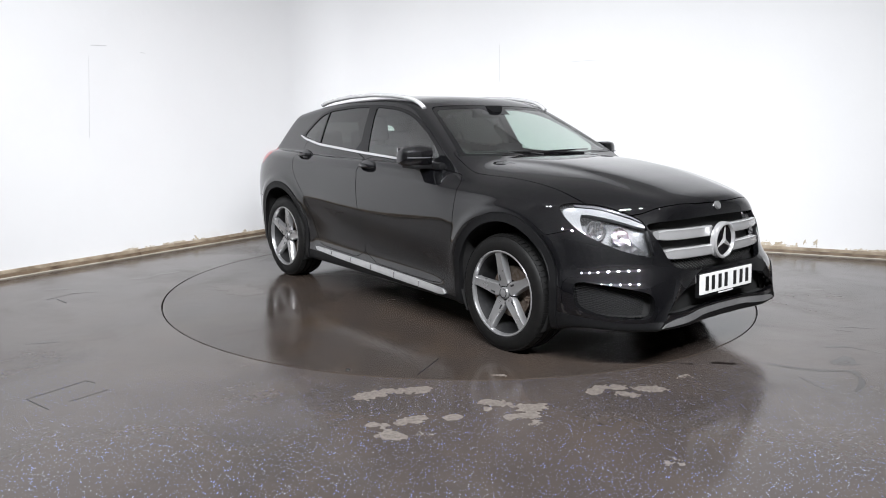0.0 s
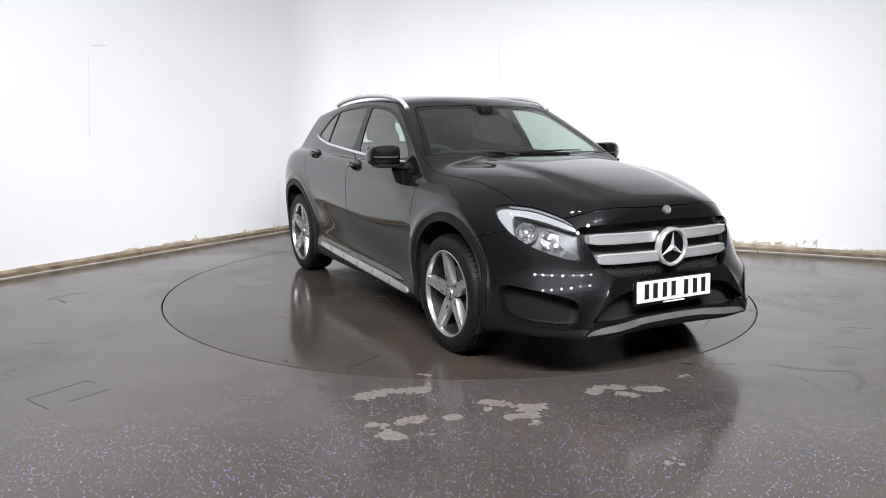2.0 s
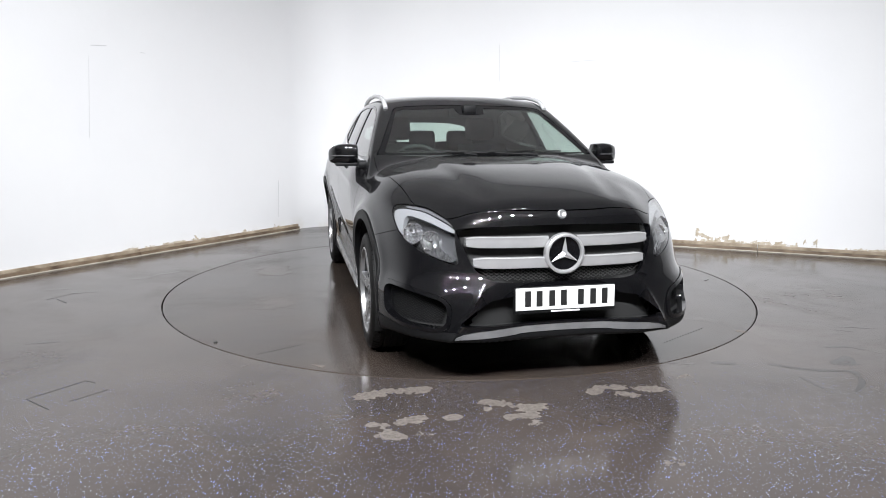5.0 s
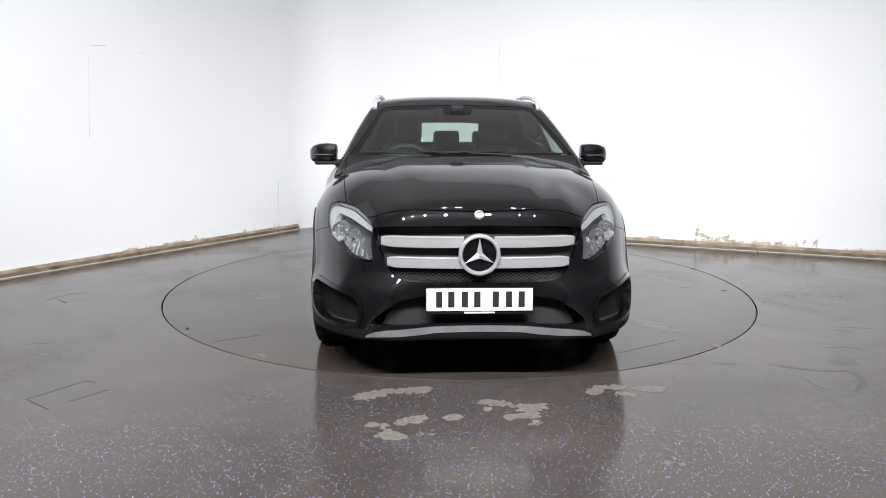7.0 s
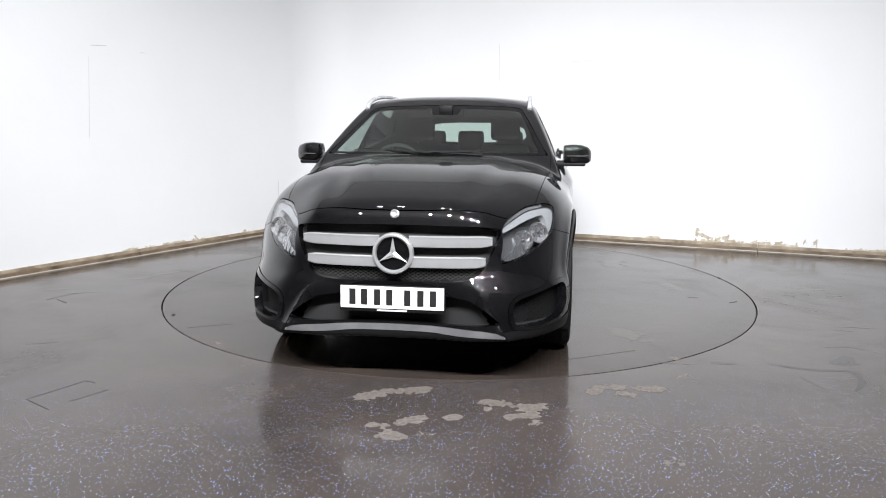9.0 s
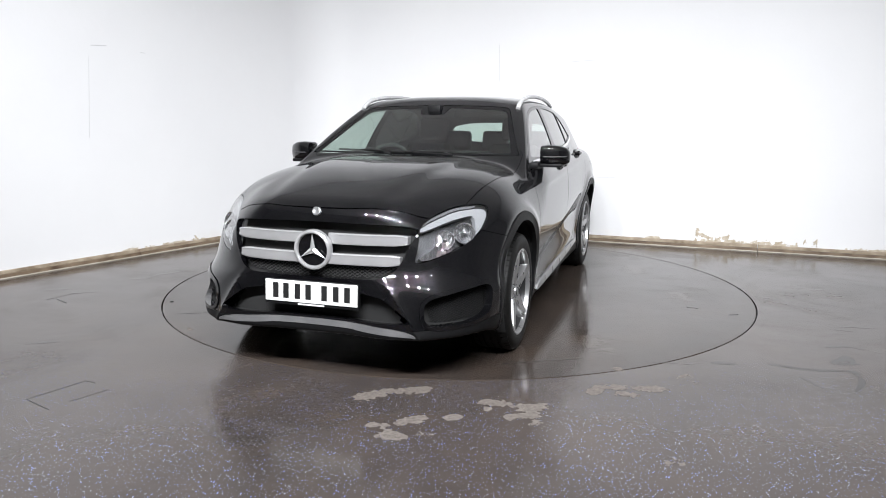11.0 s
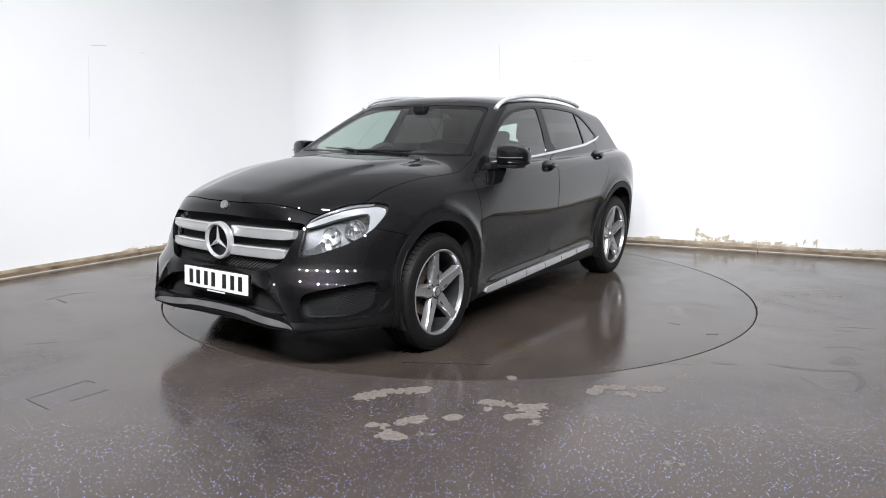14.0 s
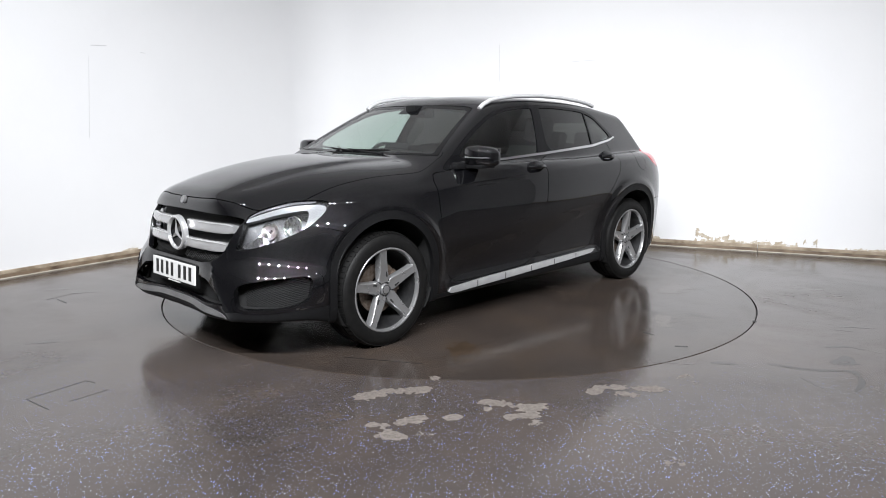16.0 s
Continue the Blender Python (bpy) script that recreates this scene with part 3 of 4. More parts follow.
    mouth = [(-0.36, 0.468), (0, 0.47), (0.36, 0.468), (0.47, 0.40), (0.545, 0.338), (0.50, 0.328), (0, 0.335), (-0.50, 0.328), (-0.545, 0.338), (-0.47, 0.40)]
    mo, m = cut(m, on_front(mouth, 1, 1.8)(m[0]))
    lip = [(-0.60, 0.264), (-0.49, 0.302), (-0.25, 0.320), (0, 0.324), (0.25, 0.320), (0.49, 0.302), (0.60, 0.264), (0.46, 0.270), (0.27, 0.281), (0.22, 0.288), (0, 0.291), (-0.22, 0.288), (-0.27, 0.281), (-0.46, 0.270)]
    li, m = split(m, on_front(lip, 1, 1.8), 0.001)
    panel("front_skid_lip", li, SKID, root, lift=0.008, thick=0.03, label="satin silver skid lip under the bumper")
    base, m = split(m, lambda v: np.maximum(v[:, 2] - (0.300 + 0.02 * sig((1.9 - v[:, 0]) / 0.1)), 1.55 - v[:, 0]), 0.001)
    panel("bumper_base", base, PLASTIC, root, lift=0.004, thick=0.02, label="matt black lower bumper")
    # sills
    trim = [(0.84, 0.232), (0.80, 0.276), (-0.80, 0.322), (-0.87, 0.318), (-0.78, 0.282), (0.74, 0.226)]
    strip, m = split(m, on_side(trim, 1), 0.001)
    trims = pair("sill_trim", strip, SILVER, root, lift=0.010, thick=0.03, label="satin silver sill trim")
    for t, sd in zip(trims, (1, -1)):
        for cx in (0.56, 0.27, -0.02, -0.30, -0.58):
            cz = 0.276 - 0.0328 * cx
            cy = float(cast(np.array([[cx, 0, cz]]), np.array([[0, 1.0, 0]]), 1.4)[0, 1]) + 0.0105
            part("trim_clip", bm_box(cx - 0.004, sd * cy - 0.003, cz - 0.02, cx + 0.004, sd * cy + 0.003, cz + 0.02, 0.0015), CHROME, t)
    sill, m = split(m, lambda v: np.maximum(v[:, 2] - (0.262 - 0.024 * v[:, 0]), np.abs(v[:, 0]) - 1.2), 0.001)
    panel("sill", sill, PLASTIC, root, label="matt black sill")
    # bonnet
    hood = [(2.125, 0.0), (2.12, 0.20), (2.085, 0.38), (2.02, 0.52), (1.92, 0.615), (1.78, 0.68), (1.5, 0.715), (1.2, 0.735), (0.90, 0.76), (0.72, 0.755), (0.80, 0.55), (0.885, 0.28), (0.91, 0.0),
            (0.885, -0.28), (0.80, -0.55), (0.72, -0.755), (0.90, -0.76), (1.2, -0.735), (1.5, -0.715), (1.78, -0.68), (1.92, -0.615), (2.02, -0.52), (2.085, -0.38), (2.12, -0.20)]
    bonnet, m = split(m, lambda v: np.maximum(on_top(hood, 2)(v), 0.80 - v[:, 2]), 0.002)
    panel("bonnet", bonnet, PAINT, root, thick=0.02, label="glossy black bonnet with raised creases")
    # front bumper and grille surround
    bump, m = split(m, lambda v: np.where(v[:, 0] > 1.87, -1.0 * (v[:, 0] - 1.87) - 0.002, np.maximum(1.60 - v[:, 0], v[:, 2] - (0.735 + (v[:, 0] - 1.73) * 0.3))), 0.0016)
    panel("front_bumper", bump, PAINT, root, thick=0.03, label="glossy black front bumper")
    # doors, fuel flap, tailgate
    d1 = [(0.93, 0.95), (0.915, 0.995), (0.80, 1.002), (0.62, 1.034), (0.2, 1.049), (-0.175, 1.068), (-0.165, 0.90), (-0.13, 0.60), (-0.12, 0.315), (0.62, 0.288), (0.80, 0.30), (0.90, 0.50), (0.94, 0.75)]
    d2 = [(-0.178, 1.069), (-0.92, 1.113), (-1.15, 1.15), (-1.18, 1.08), (-1.16, 0.95), (-1.06, 0.84), (-0.94, 0.72), (-0.88, 0.55), (-0.80, 0.36), (-0.72, 0.334), (-0.123, 0.316), (-0.133, 0.60), (-0.168, 0.90)]
    front_door, m = split(m, on_side(d1, 1), 0.0022)
    rear_door, m = split(m, on_side(d2, 1), 0.0022)
    pair("front_door", front_door, PAINT, root, label="glossy black front door")
    pair("rear_door", rear_door, PAINT, root, label="glossy black rear door")
    flap, rest = split(m, lambda v: np.maximum(np.hypot(v[:, 0] + 1.50, (v[:, 2] - 0.99)) - 0.075, 0.4 - v[:, 1]), 0.0016)
    panel("fuel_flap", flap, PAINT, root, both=False)
    plain, m = m, rest
    hatch = [(0.60, 0.62), (0.66, 0.90), (0.62, 1.06), (0.53, 1.33), (-0.53, 1.33), (-0.62, 1.06), (-0.66, 0.90), (-0.60, 0.62)]
    gate, m = split(m, on_back(hatch, 1, -1.6), 0.002)
    _, plain = split(plain, on_back(hatch, 1, -1.6), 0.002)
    panel("tailgate", gate, PAINT, root, label="glossy black tailgate")
    ahead = lambda v: np.maximum(0.55 - v[:, 0], v[:, 2] - 1.06)
    wing, m = split(m, ahead, 0.0001)
    _, plain = split(plain, ahead, 0.0001)
    pair("front_wing", wing, PAINT, root, label="glossy black front wing")
    behind = lambda v: np.maximum(v[:, 0] + 1.70, v[:, 2] - 0.66)
    rb, m = split(m, behind, 0.002)
    _, plain = split(plain, behind, 0.002)
    panel("rear_bumper", rb, PAINT, root, label="glossy black rear bumper")
    for half, sd in ((m, 1), (plain, -1)):
        panel("body_shell", half, PAINT, root, both=False, side=sd, flange=False, label="glossy black roof, pillars and rear quarter")
    # dark inner skin: the inside of the panels, open at the glass and the wheels
    inner = whole
    for ax in (AXLE, -AXLE):
        _, inner = cut(inner, np.maximum(np.hypot(inner[0][:, 0] - ax, np.maximum(inner[0][:, 2] - 0.392, 0)) - 0.385, 0.45 - inner[0][:, 1]))
    for field in (on_side(frame_all, 1), on_front(screen, 1, 0.05), on_back(rear_screen, 2, -1.5)):
        _, inner = cut(inner, field(inner[0]) + 0.012)
    v, tri = inner
    n = body_normal(v)
    v = v - n * (0.022 + 0.05 * sig((v[:, 0] - 1.75) / 0.03) * sig((0.83 - v[:, 2]) / 0.02))[:, None]
    k = len(v)
    mesh_ob("inner_skin", np.concatenate([v, v * np.array((1, -1, 1))]), np.concatenate([tri, tri[:, ::-1] + k]), SKIN, root, True, np.concatenate([n, n * np.array((1, -1, 1))]))
    return root, lenses, lamp, (intake, grille)


SKID = noisy("brushed_grey_skid", (0.20, 0.20, 0.205), (0.26, 0.26, 0.26), 12, 0.36, 0.6)
SKIN = Mat("dark_inner_skin", (0.005, 0.005, 0.005), 0.8).m
car, LAMPS, LAMP_SHEET, (INTAKE, GRILLE) = build_car()


def nose_x(y, z):
    s = min(abs(y) / float(HALF(z)), 0.999)
    k = float(sig((0.50 - z) / 0.05))
    return 1.2 + float(NOSE(z)) * (1 - s ** (3 + 0.9 * k)) ** (1 / (2.6 + 0.5 * k))


def inside_poly(p, q, poly, pad):
    return sdpoly(np.array([p]), np.array([q]), poly)[0] < -pad


# ---- wheels ----
def build_wheel(x, side, turn):
    wheel = new("wheel")
    wheel.parent = car
    tyre = [(0.240, 0.092), (0.247, 0.106), (0.258, 0.110), (0.275, 0.112), (0.300, 0.111), (0.318, 0.105), (0.328, 0.096), (0.3335, 0.086), (0.336, 0.070), (0.3375, 0.052)]
    tread = [(0.3375, 0.045), (0.331, 0.044), (0.331, 0.036), (0.338, 0.035), (0.338, 0.005), (0.331, 0.004), (0.331, -0.004), (0.338, -0.005)]
    prof = tyre + tread + [(r, -h) for r, h in reversed(tyre + tread[:4])]
    bm = bm_lathe(prof, 72)
    # shoulder blocks round the tread
    for k in range(64):
        a = 2 * math.pi * k / 64
        for s in (1, -1):
            m = Matrix.Rotation(a, 4, "Y") @ Matrix.Translation((0.334, s * 0.083, 0)) @ Matrix.Rotation(s * 0.32, 4, "Z")
            b = bm_box(-0.006, -0.022, -0.0135, 0.0032, 0.014, 0.0135, 0, m)
            me = bpy.data.meshes.new("tmp")
            b.to_mesh(me)
            b.free()
            bm.from_mesh(me)
            bpy.data.meshes.remove(me)
    obs = [part("tyre", bm, RUBBER, wheel, "black rubber tyre", True)]
    rim = [(0.2435, 0.090), (0.2505, 0.1075), (0.246, 0.1105), (0.240, 0.109), (0.2365, 0.100), (0.234, 0.085), (0.229, 0.05), (0.222, 0.0), (0.216, -0.06), (0.216, -0.10), (0.24, -0.108)]
    obs.append(part("rim", bm_lathe(rim[:6], 72), ALLOY, wheel, "bright machined alloy rim", True))
    obs.append(part("barrel", bm_lathe(rim[5:], 60), ALLOY_DARK, wheel, "inner barrel darkened for the shade between the spokes", True))
    # five broad spokes, rising a little from hub to rim
    for k in range(5):
        a = radians(turn + 72 * k)
        prof = [(0.040, 0.0300, 0.080, 0.055), (0.064, 0.0385, 0.082, 0.054), (0.085, 0.0365, 0.085, 0.052), (0.115, 0.0325, 0.089, 0.050), (0.160, 0.0275, 0.095, 0.052), (0.205, 0.0245, 0.100, 0.056), (0.228, 0.0265, 0.102, 0.06), (0.2385, 0.0320, 0.103, 0.065)]
        bm = bmesh.new()
        rows = []
        for r, w, top, low in prof:
            rows.append([bm.verts.new((r, low, -w * 1.12)), bm.verts.new((r, top - 0.006, -w)), bm.verts.new((r, top, -w * 0.86)), bm.verts.new((r, top - 0.0025, 0)), bm.verts.new((r, top, w * 0.86)), bm.verts.new((r, top - 0.006, w)), bm.verts.new((r, low, w * 1.12))])
        for p, q in zip(rows, rows[1:]):
            for i in range(6):
                bm.faces.new((p[i], p[i + 1], q[i + 1], q[i]))
            bm.faces.new((p[6], p[0], q[0], q[6]))
        bm.faces.new(rows[0])
        bm.faces.new(rows[-1])
        bmesh.ops.recalc_face_normals(bm, faces=bm.faces[:])
        bmesh.ops.transform(bm, matrix=Matrix.Rotation(-a, 4, "Y"), verts=bm.verts)
        obs.append(part("spoke", bm, ALLOY, wheel, "", True))
        # fork slot beside the hub and the wheel bolt between two spokes
        b = a + radians(36)
        bm = bm_lathe([(0.0, 0.079), (0.0085, 0.079), (0.0105, 0.074), (0.0105, 0.05), (0.0, 0.05)], 10)
        bmesh.ops.transform(bm, matrix=Matrix.Translation((0.056 * math.cos(b), 0, 0.056 * math.sin(b))), verts=bm.verts)
        obs.append(part("wheel_bolt", bm, ALLOY_DARK, wheel, "", True))
        for s in (-1, 1):
            bm = bm_box(-0.026, 0.079, -0.0055, 0.026, 0.0868, 0.0055, 0.003, Matrix.Translation((0.098 * math.cos(a), 0, 0.098 * math.sin(a))) @ Matrix.Rotation(-a, 4, "Y") @ Matrix.Translation((0, 0, s * 0.019)))
            if s > 0:
                obs.append(part("spoke_slot", bm, ALLOY_DARK, wheel))
            else:
                bm.free()
    bm = bm_lathe([(0.0, 0.066), (0.070, 0.066), (0.074, 0.060), (0.074, 0.04), (0.0, 0.04)], 40)
    obs.append(part("hub", bm, ALLOY_DARK, wheel, "hub darkened for the shaded holes round the cap", True))
    bm = bm_lathe([(0.0, 0.090), (0.022, 0.0895), (0.031, 0.087), (0.0345, 0.082), (0.0345, 0.05), (0.0, 0.05)], 36)
    cap = part("centre_cap", bm, ALLOY, wheel, "", True)
    obs.append(cap)
    obs.append(part("cap_ring", bm_lathe([(0.0245, 0.0885), (0.0245, 0.0915), (0.0275, 0.0905), (0.0275, 0.087)], 32), ALLOY_DARK, wheel, "", True))
    obs.append(part("brake_disc", bm_lathe([(0.07, 0.02), (0.150, 0.02), (0.150, -0.004), (0.07, -0.004)], 48), STEEL, wheel, "rusty brake disc", True))
    cal = []
    for k in range(9):
        a = radians(150 - 6 + k * 6) if side > 0 else radians(30 + 6 - k * 6)
        cal.append((0.135 * math.cos(a), 0.008, 0.135 * math.sin(a)))
    obs.append(part("brake_caliper", bm_tube(cal, 0.030, 8), STEEL, wheel, "rusty brown brake caliper", True))
    obs.append(part("dark_backing", bm_lathe([(0.0, -0.09), (0.214, -0.09), (0.214, -0.10), (0.0, -0.10)], 40), DARK, wheel))
    wheel.matrix_basis = pose(x, side * 0.782, WHEEL_Z)
    if side < 0:
        for o in obs:
            o.data.transform(Matrix.Diagonal((1, -1, 1, 1)))
            o.data.flip_normals()
    # liner of the wheel well
    bm = bmesh.new()
    rings = []
    for y in (0.90, 0.52):
        rings.append([bm.verts.new((x + 0.376 * math.cos(radians(t)), side * (y - (0.02 if y > 0.8 else 0)), 0.392 + 0.376 * math.sin(radians(t)))) for t in range(-35, 216, 10)])
    for i in range(len(rings[0]) - 1):
        bm.faces.new((rings[0][i], rings[0][i + 1], rings[1][i + 1], rings[1][i]))
    bm.faces.new(rings[1])
    bmesh.ops.recalc_face_normals(bm, faces=bm.faces[:])
    part("wheel_well", bm, DARK, car, smooth=True)


for wx, ws, wt in ((AXLE, 1, 83), (AXLE, -1, 99), (-AXLE, 1, 90), (-AXLE, -1, 80)):
    build_wheel(wx, ws, wt)


# ---- grille, plate and nose ----
def build_nose():
    # two broad silver bars that follow the nose, left and right of the round emblem
    for z0, z1, reach in ((0.699, 0.757, 0.482), (0.600, 0.657, 0.452)):
        for s in (1, -1):
            bm = bmesh.new()
            rows = []
            for k in range(15):
                y = 0.075 + (reach - 0.075) * k / 14
                x = nose_x(y, (z0 + z1) / 2) - 0.006
                taper = 1.0 if k < 13 else (0.9 if k == 13 else 0.72)
                zc, hz = (z0 + z1) / 2, (z1 - z0) / 2 * taper
                rows.append([bm.verts.new((x + d, s * y, zc + e * hz)) for d, e in ((-0.04, -0.9), (-0.012, -1.0), (-0.002, -0.92), (0.002, -0.55), (-0.004, 0.25), (-0.001, 0.80), (-0.006, 0.95), (-0.014, 1.0), (-0.04, 0.9))])
            for p, q in zip(rows, rows[1:]):
                for i in range(8):
                    bm.faces.new((p[i], p[i + 1], q[i + 1], q[i]))
                bm.faces.new((p[8], p[0], q[0], q[8]))
            bm.faces.new(rows[0])
            bm.faces.new(rows[-1])
            bmesh.ops.recalc_face_normals(bm, faces=bm.faces[:])
            part("grille_bar", bm, BAR, car, "bright silver grille bar", True)
    # emblem: a ring with three tapered arms on a dark dish
    xs, zs = 2.192, 0.671
    emblem = tagged(new("emblem"), "round chrome emblem ring with three arms")
    emblem.parent = car
    emblem.matrix_basis = pose(xs, 0, zs)
    part("ring", bm_lathe([(0.082, -0.02), (0.082, 0.004), (0.087, 0.012), (0.094, 0.013), (0.101, 0.008), (0.104, -0.004), (0.104, -0.02)], 56, "x"), BAR, emblem, "", True)
    part("dish", bm_lathe([(0.0, -0.014), (0.06, -0.012), (0.084, -0.004)], 40, "x"), GLOSS, emblem, "gloss black dish", True)
    for k in range(3):
        a = radians(90 + 120 * k)
        bm = bmesh.new()
        u, w = Vector((0, math.cos(a), math.sin(a))), Vector((0, -math.sin(a), math.cos(a)))
        tip, hub_l, hub_r = bm.verts.new(u * 0.083), bm.verts.new(w * 0.015 + u * 0.008), bm.verts.new(-w * 0.015 + u * 0.008)
        mid, back = bm.verts.new(Vector((0.011, 0, 0))), bm.verts.new(-u * 0.004)
        top = bm.verts.new(u * 0.083 + Vector((0.003, 0, 0)))
        for f in ((hub_l, tip, top, mid), (tip, hub_r, mid, top), (hub_l, mid, back), (back, mid, hub_r)):
            bm.faces.new(f)
        bmesh.ops.recalc_face_normals(bm, faces=bm.faces[:])
        part("arm", bm, BAR, emblem)
    # meshes behind the openings
    def lattice(name, poly, back, pitch, slope, zmax, mirror_y, mat, wide=0.0022):
        p = rounded(poly, 2)
        verts, faces = [], []
        lo, hi = p.min(0), p.max(0)
        for s in (1, -1):
            c = lo[1] - slope * (hi[0] - lo[0]) * 1.2
            end = hi[1] + slope * (hi[0] - lo[0]) * 1.2
            while c < end:
                run = []
                for k in range(61):
                    y = lo[0] + (hi[0] - lo[0]) * k / 60
                    z = c + s * slope * (y - (lo[0] + hi[0]) / 2)
                    ok = z < zmax and inside_poly(y, z, p, -0.004)
                    if ok:
                        run.append((nose_x(y, min(max(z, 0.2), 1.0)) - back, y, z))
                    if (not ok or k == 60) and len(run) > 1:
                        for a, b in zip(run, run[1:]):
                            i = len(verts)
                            for q in (a, b):
                                verts += [(q[0], q[1], q[2] - wide), (q[0] + 0.003, q[1], q[2]), (q[0], q[1], q[2] + wide)]
                            faces += [(i, i + 3, i + 4, i + 1), (i + 1, i + 4, i + 5, i + 2)]
                        run = []
                    elif not ok:
                        run = []
                c += pitch
        if mirror_y:
            verts, faces = [(x, -y, z) for x, y, z in verts], [f[::-1] for f in faces]
        return tagged(mesh_ob(name, verts, faces, mat, car, False), "black lattice mesh")
    for s in (False, True):
        lattice("intake_mesh", INTAKE, 0.026, 0.0125, 0.65, 9, s, MESH, 0.0016)
    lattice("grille_mesh", GRILLE, 0.045, 0.016, 0.6, 0.62, False, MESH2)
    # number plate, with its print as plain bars, and its holder
    plate = tagged(new("number_plate"), "white number plate with black print")
    plate.parent = car
    plate.matrix_basis = pose(2.224, 0, 0.4555, 0, -3, 0)
    part("board", bm_box(-0.006, -0.260, -0.0555, 0.004, 0.260, 0.0555, 0.004), PLATE, plate)
    part("holder", bm_box(-0.03, -0.264, -0.072, -0.004, 0.264, 0.058, 0.004), PLASTIC, plate)
    for yc in (-0.198, -0.139, -0.073, -0.012, 0.078, 0.143, 0.205):
        part("print_bar", bm_box(0.0035, yc - 0.0155, -0.037, 0.0052, yc + 0.0155, 0.041), INK, plate)
    part("print_bar", bm_box(-0.005, -0.075, -0.0685, -0.0025, 0.075, -0.0605), WHITE_INK, plate)
    # small round badge
    v = np.array([[2.14, 0.0, 0.859]])
    n = Vector(body_normal(v)[0])
    bm = bm_lathe([(0.0, 0.005), (0.014, 0.0048), (0.017, 0.0065), (0.0225, 0.005), (0.024, -0.006), (0.0, -0.006)], 28, "x")
    xb = float(cast(np.array([[1.42, 0, 0.859]]), np.array([[1.0, 0, 0]]), 1.0)[0, 0])
    bmesh.ops.transform(bm, matrix=Matrix.Translation((xb, 0, 0.859)) @ Matrix.Translation(n * 0.006) @ n.to_track_quat("X", "Z").to_matrix().to_4x4(), verts=bm.verts)
    part("badge", bm, ALLOY, car, "small round chrome badge", True)


BAR = noisy("bright_silver_bar", (0.52, 0.52, 0.525), (0.58, 0.58, 0.58), 10, 0.22, 0.65)
MESH = Mat("black_mesh_plastic", (0.0035, 0.0035, 0.004), 0.5, IOR=1.3).m
MESH2 = Mat("grey_mesh_plastic", (0.022, 0.022, 0.022), 0.4).m
build_nose()


# ---- headlight insides ----
def build_headlights():
    v, tri = LAMP_SHEET
    u, z = (v[:, 1] - v[:, 0]) * 0.7071, v[:, 2]
    tick = rounded([(-0.645, 0.852), (-0.70, 0.866), (-0.85, 0.858), (-1.00, 0.816), (-1.085, 0.782), (-1.085, 0.772), (-1.065, 0.770), (-0.90, 0.815), (-0.757, 0.836), (-0.738, 0.82), (-0.760, 0.73), (-0.87, 0.676), (-0.85, 0.668), (-0.74, 0.732), (-0.665, 0.81)], 1)
    strip, rest = cut(LAMP_SHEET, sdpoly(u, z, tick))
    wedge = rounded([(-0.925, 0.770), (-0.985, 0.765), (-0.995, 0.715), (-1.035, 0.678), (-1.105, 0.645), (-1.095, 0.630), (-0.985, 0.643), (-0.915, 0.668), (-0.900, 0.705)], 1)
    ru, rz = (rest[0][:, 1] - rest[0][:, 0]) * 0.7071, rest[0][:, 2]
    claw, _ = cut(rest, sdpoly(ru, rz, wedge))
    brow, _ = cut(LAMP_SHEET, sdpoly(u, z, rounded([(-0.70, 0.880), (-0.85, 0.876), (-1.00, 0.838), (-1.07, 0.80), (-1.075, 0.79), (-1.0, 0.822), (-0.85, 0.862), (-0.71, 0.870)], 1)))
    for lens, s in zip(LAMPS, (1, -1)):
        n = body_normal(v)
        k = np.array((1, s, 1))
        mesh_ob("lamp_housing", (v - n * 0.060) * k, tri if s > 0 else tri[:, ::-1], LAMP_GREY, lens)
        panel("light_guide", strip, GUIDE, lens, both=False, side=s, lift=-0.012, thick=0.03, label="white light guide strip")
        panel("upper_trim", brow, TRIM, lens, both=False, side=s, lift=-0.010, thick=0.02, label="silver trim above the light guide")
        panel("reflector", claw, REFLECT, lens, both=False, side=s, lift=-0.026, thick=0.03, label="faceted chrome reflector")
        # round dishes with a bulb and a bright rim, set back under the lens
        for du, dz, rad in ((-0.825, 0.752, 0.050), (-0.955, 0.722, 0.046)):
            near = int(np.argmin(np.hypot(u - du, z - dz)))
            at = Vector((v[near] - n[near] * 0.016).tolist())
            aim = (Vector(n[near].tolist()) + Vector((0.9, 0, 0))).normalized()
            place = Matrix.Translation(at) @ aim.to_track_quat("X", "Z").to_matrix().to_4x4()
            dish = bm_lathe([(0.0, -0.042), (rad * 0.35, -0.038), (rad * 0.65, -0.026), (rad * 0.9, -0.009), (rad, 0.0), (rad + 0.003, 0.002), (rad + 0.006, -0.002)], 32, "x")
            bulb = bm_lathe([(0.0, -0.004), (0.009, -0.006), (0.012, -0.012), (0.011, -0.030), (0.014, -0.040)], 18, "x")
            for nm, bm, mt in (("reflector_dish", dish, REFLECT), ("bulb_cap", bulb, CHROME)):
                bmesh.ops.transform(bm, matrix=place, verts=bm.verts)
                part(nm, bm if s > 0 else mirrored(bm), mt, lens, "", True)


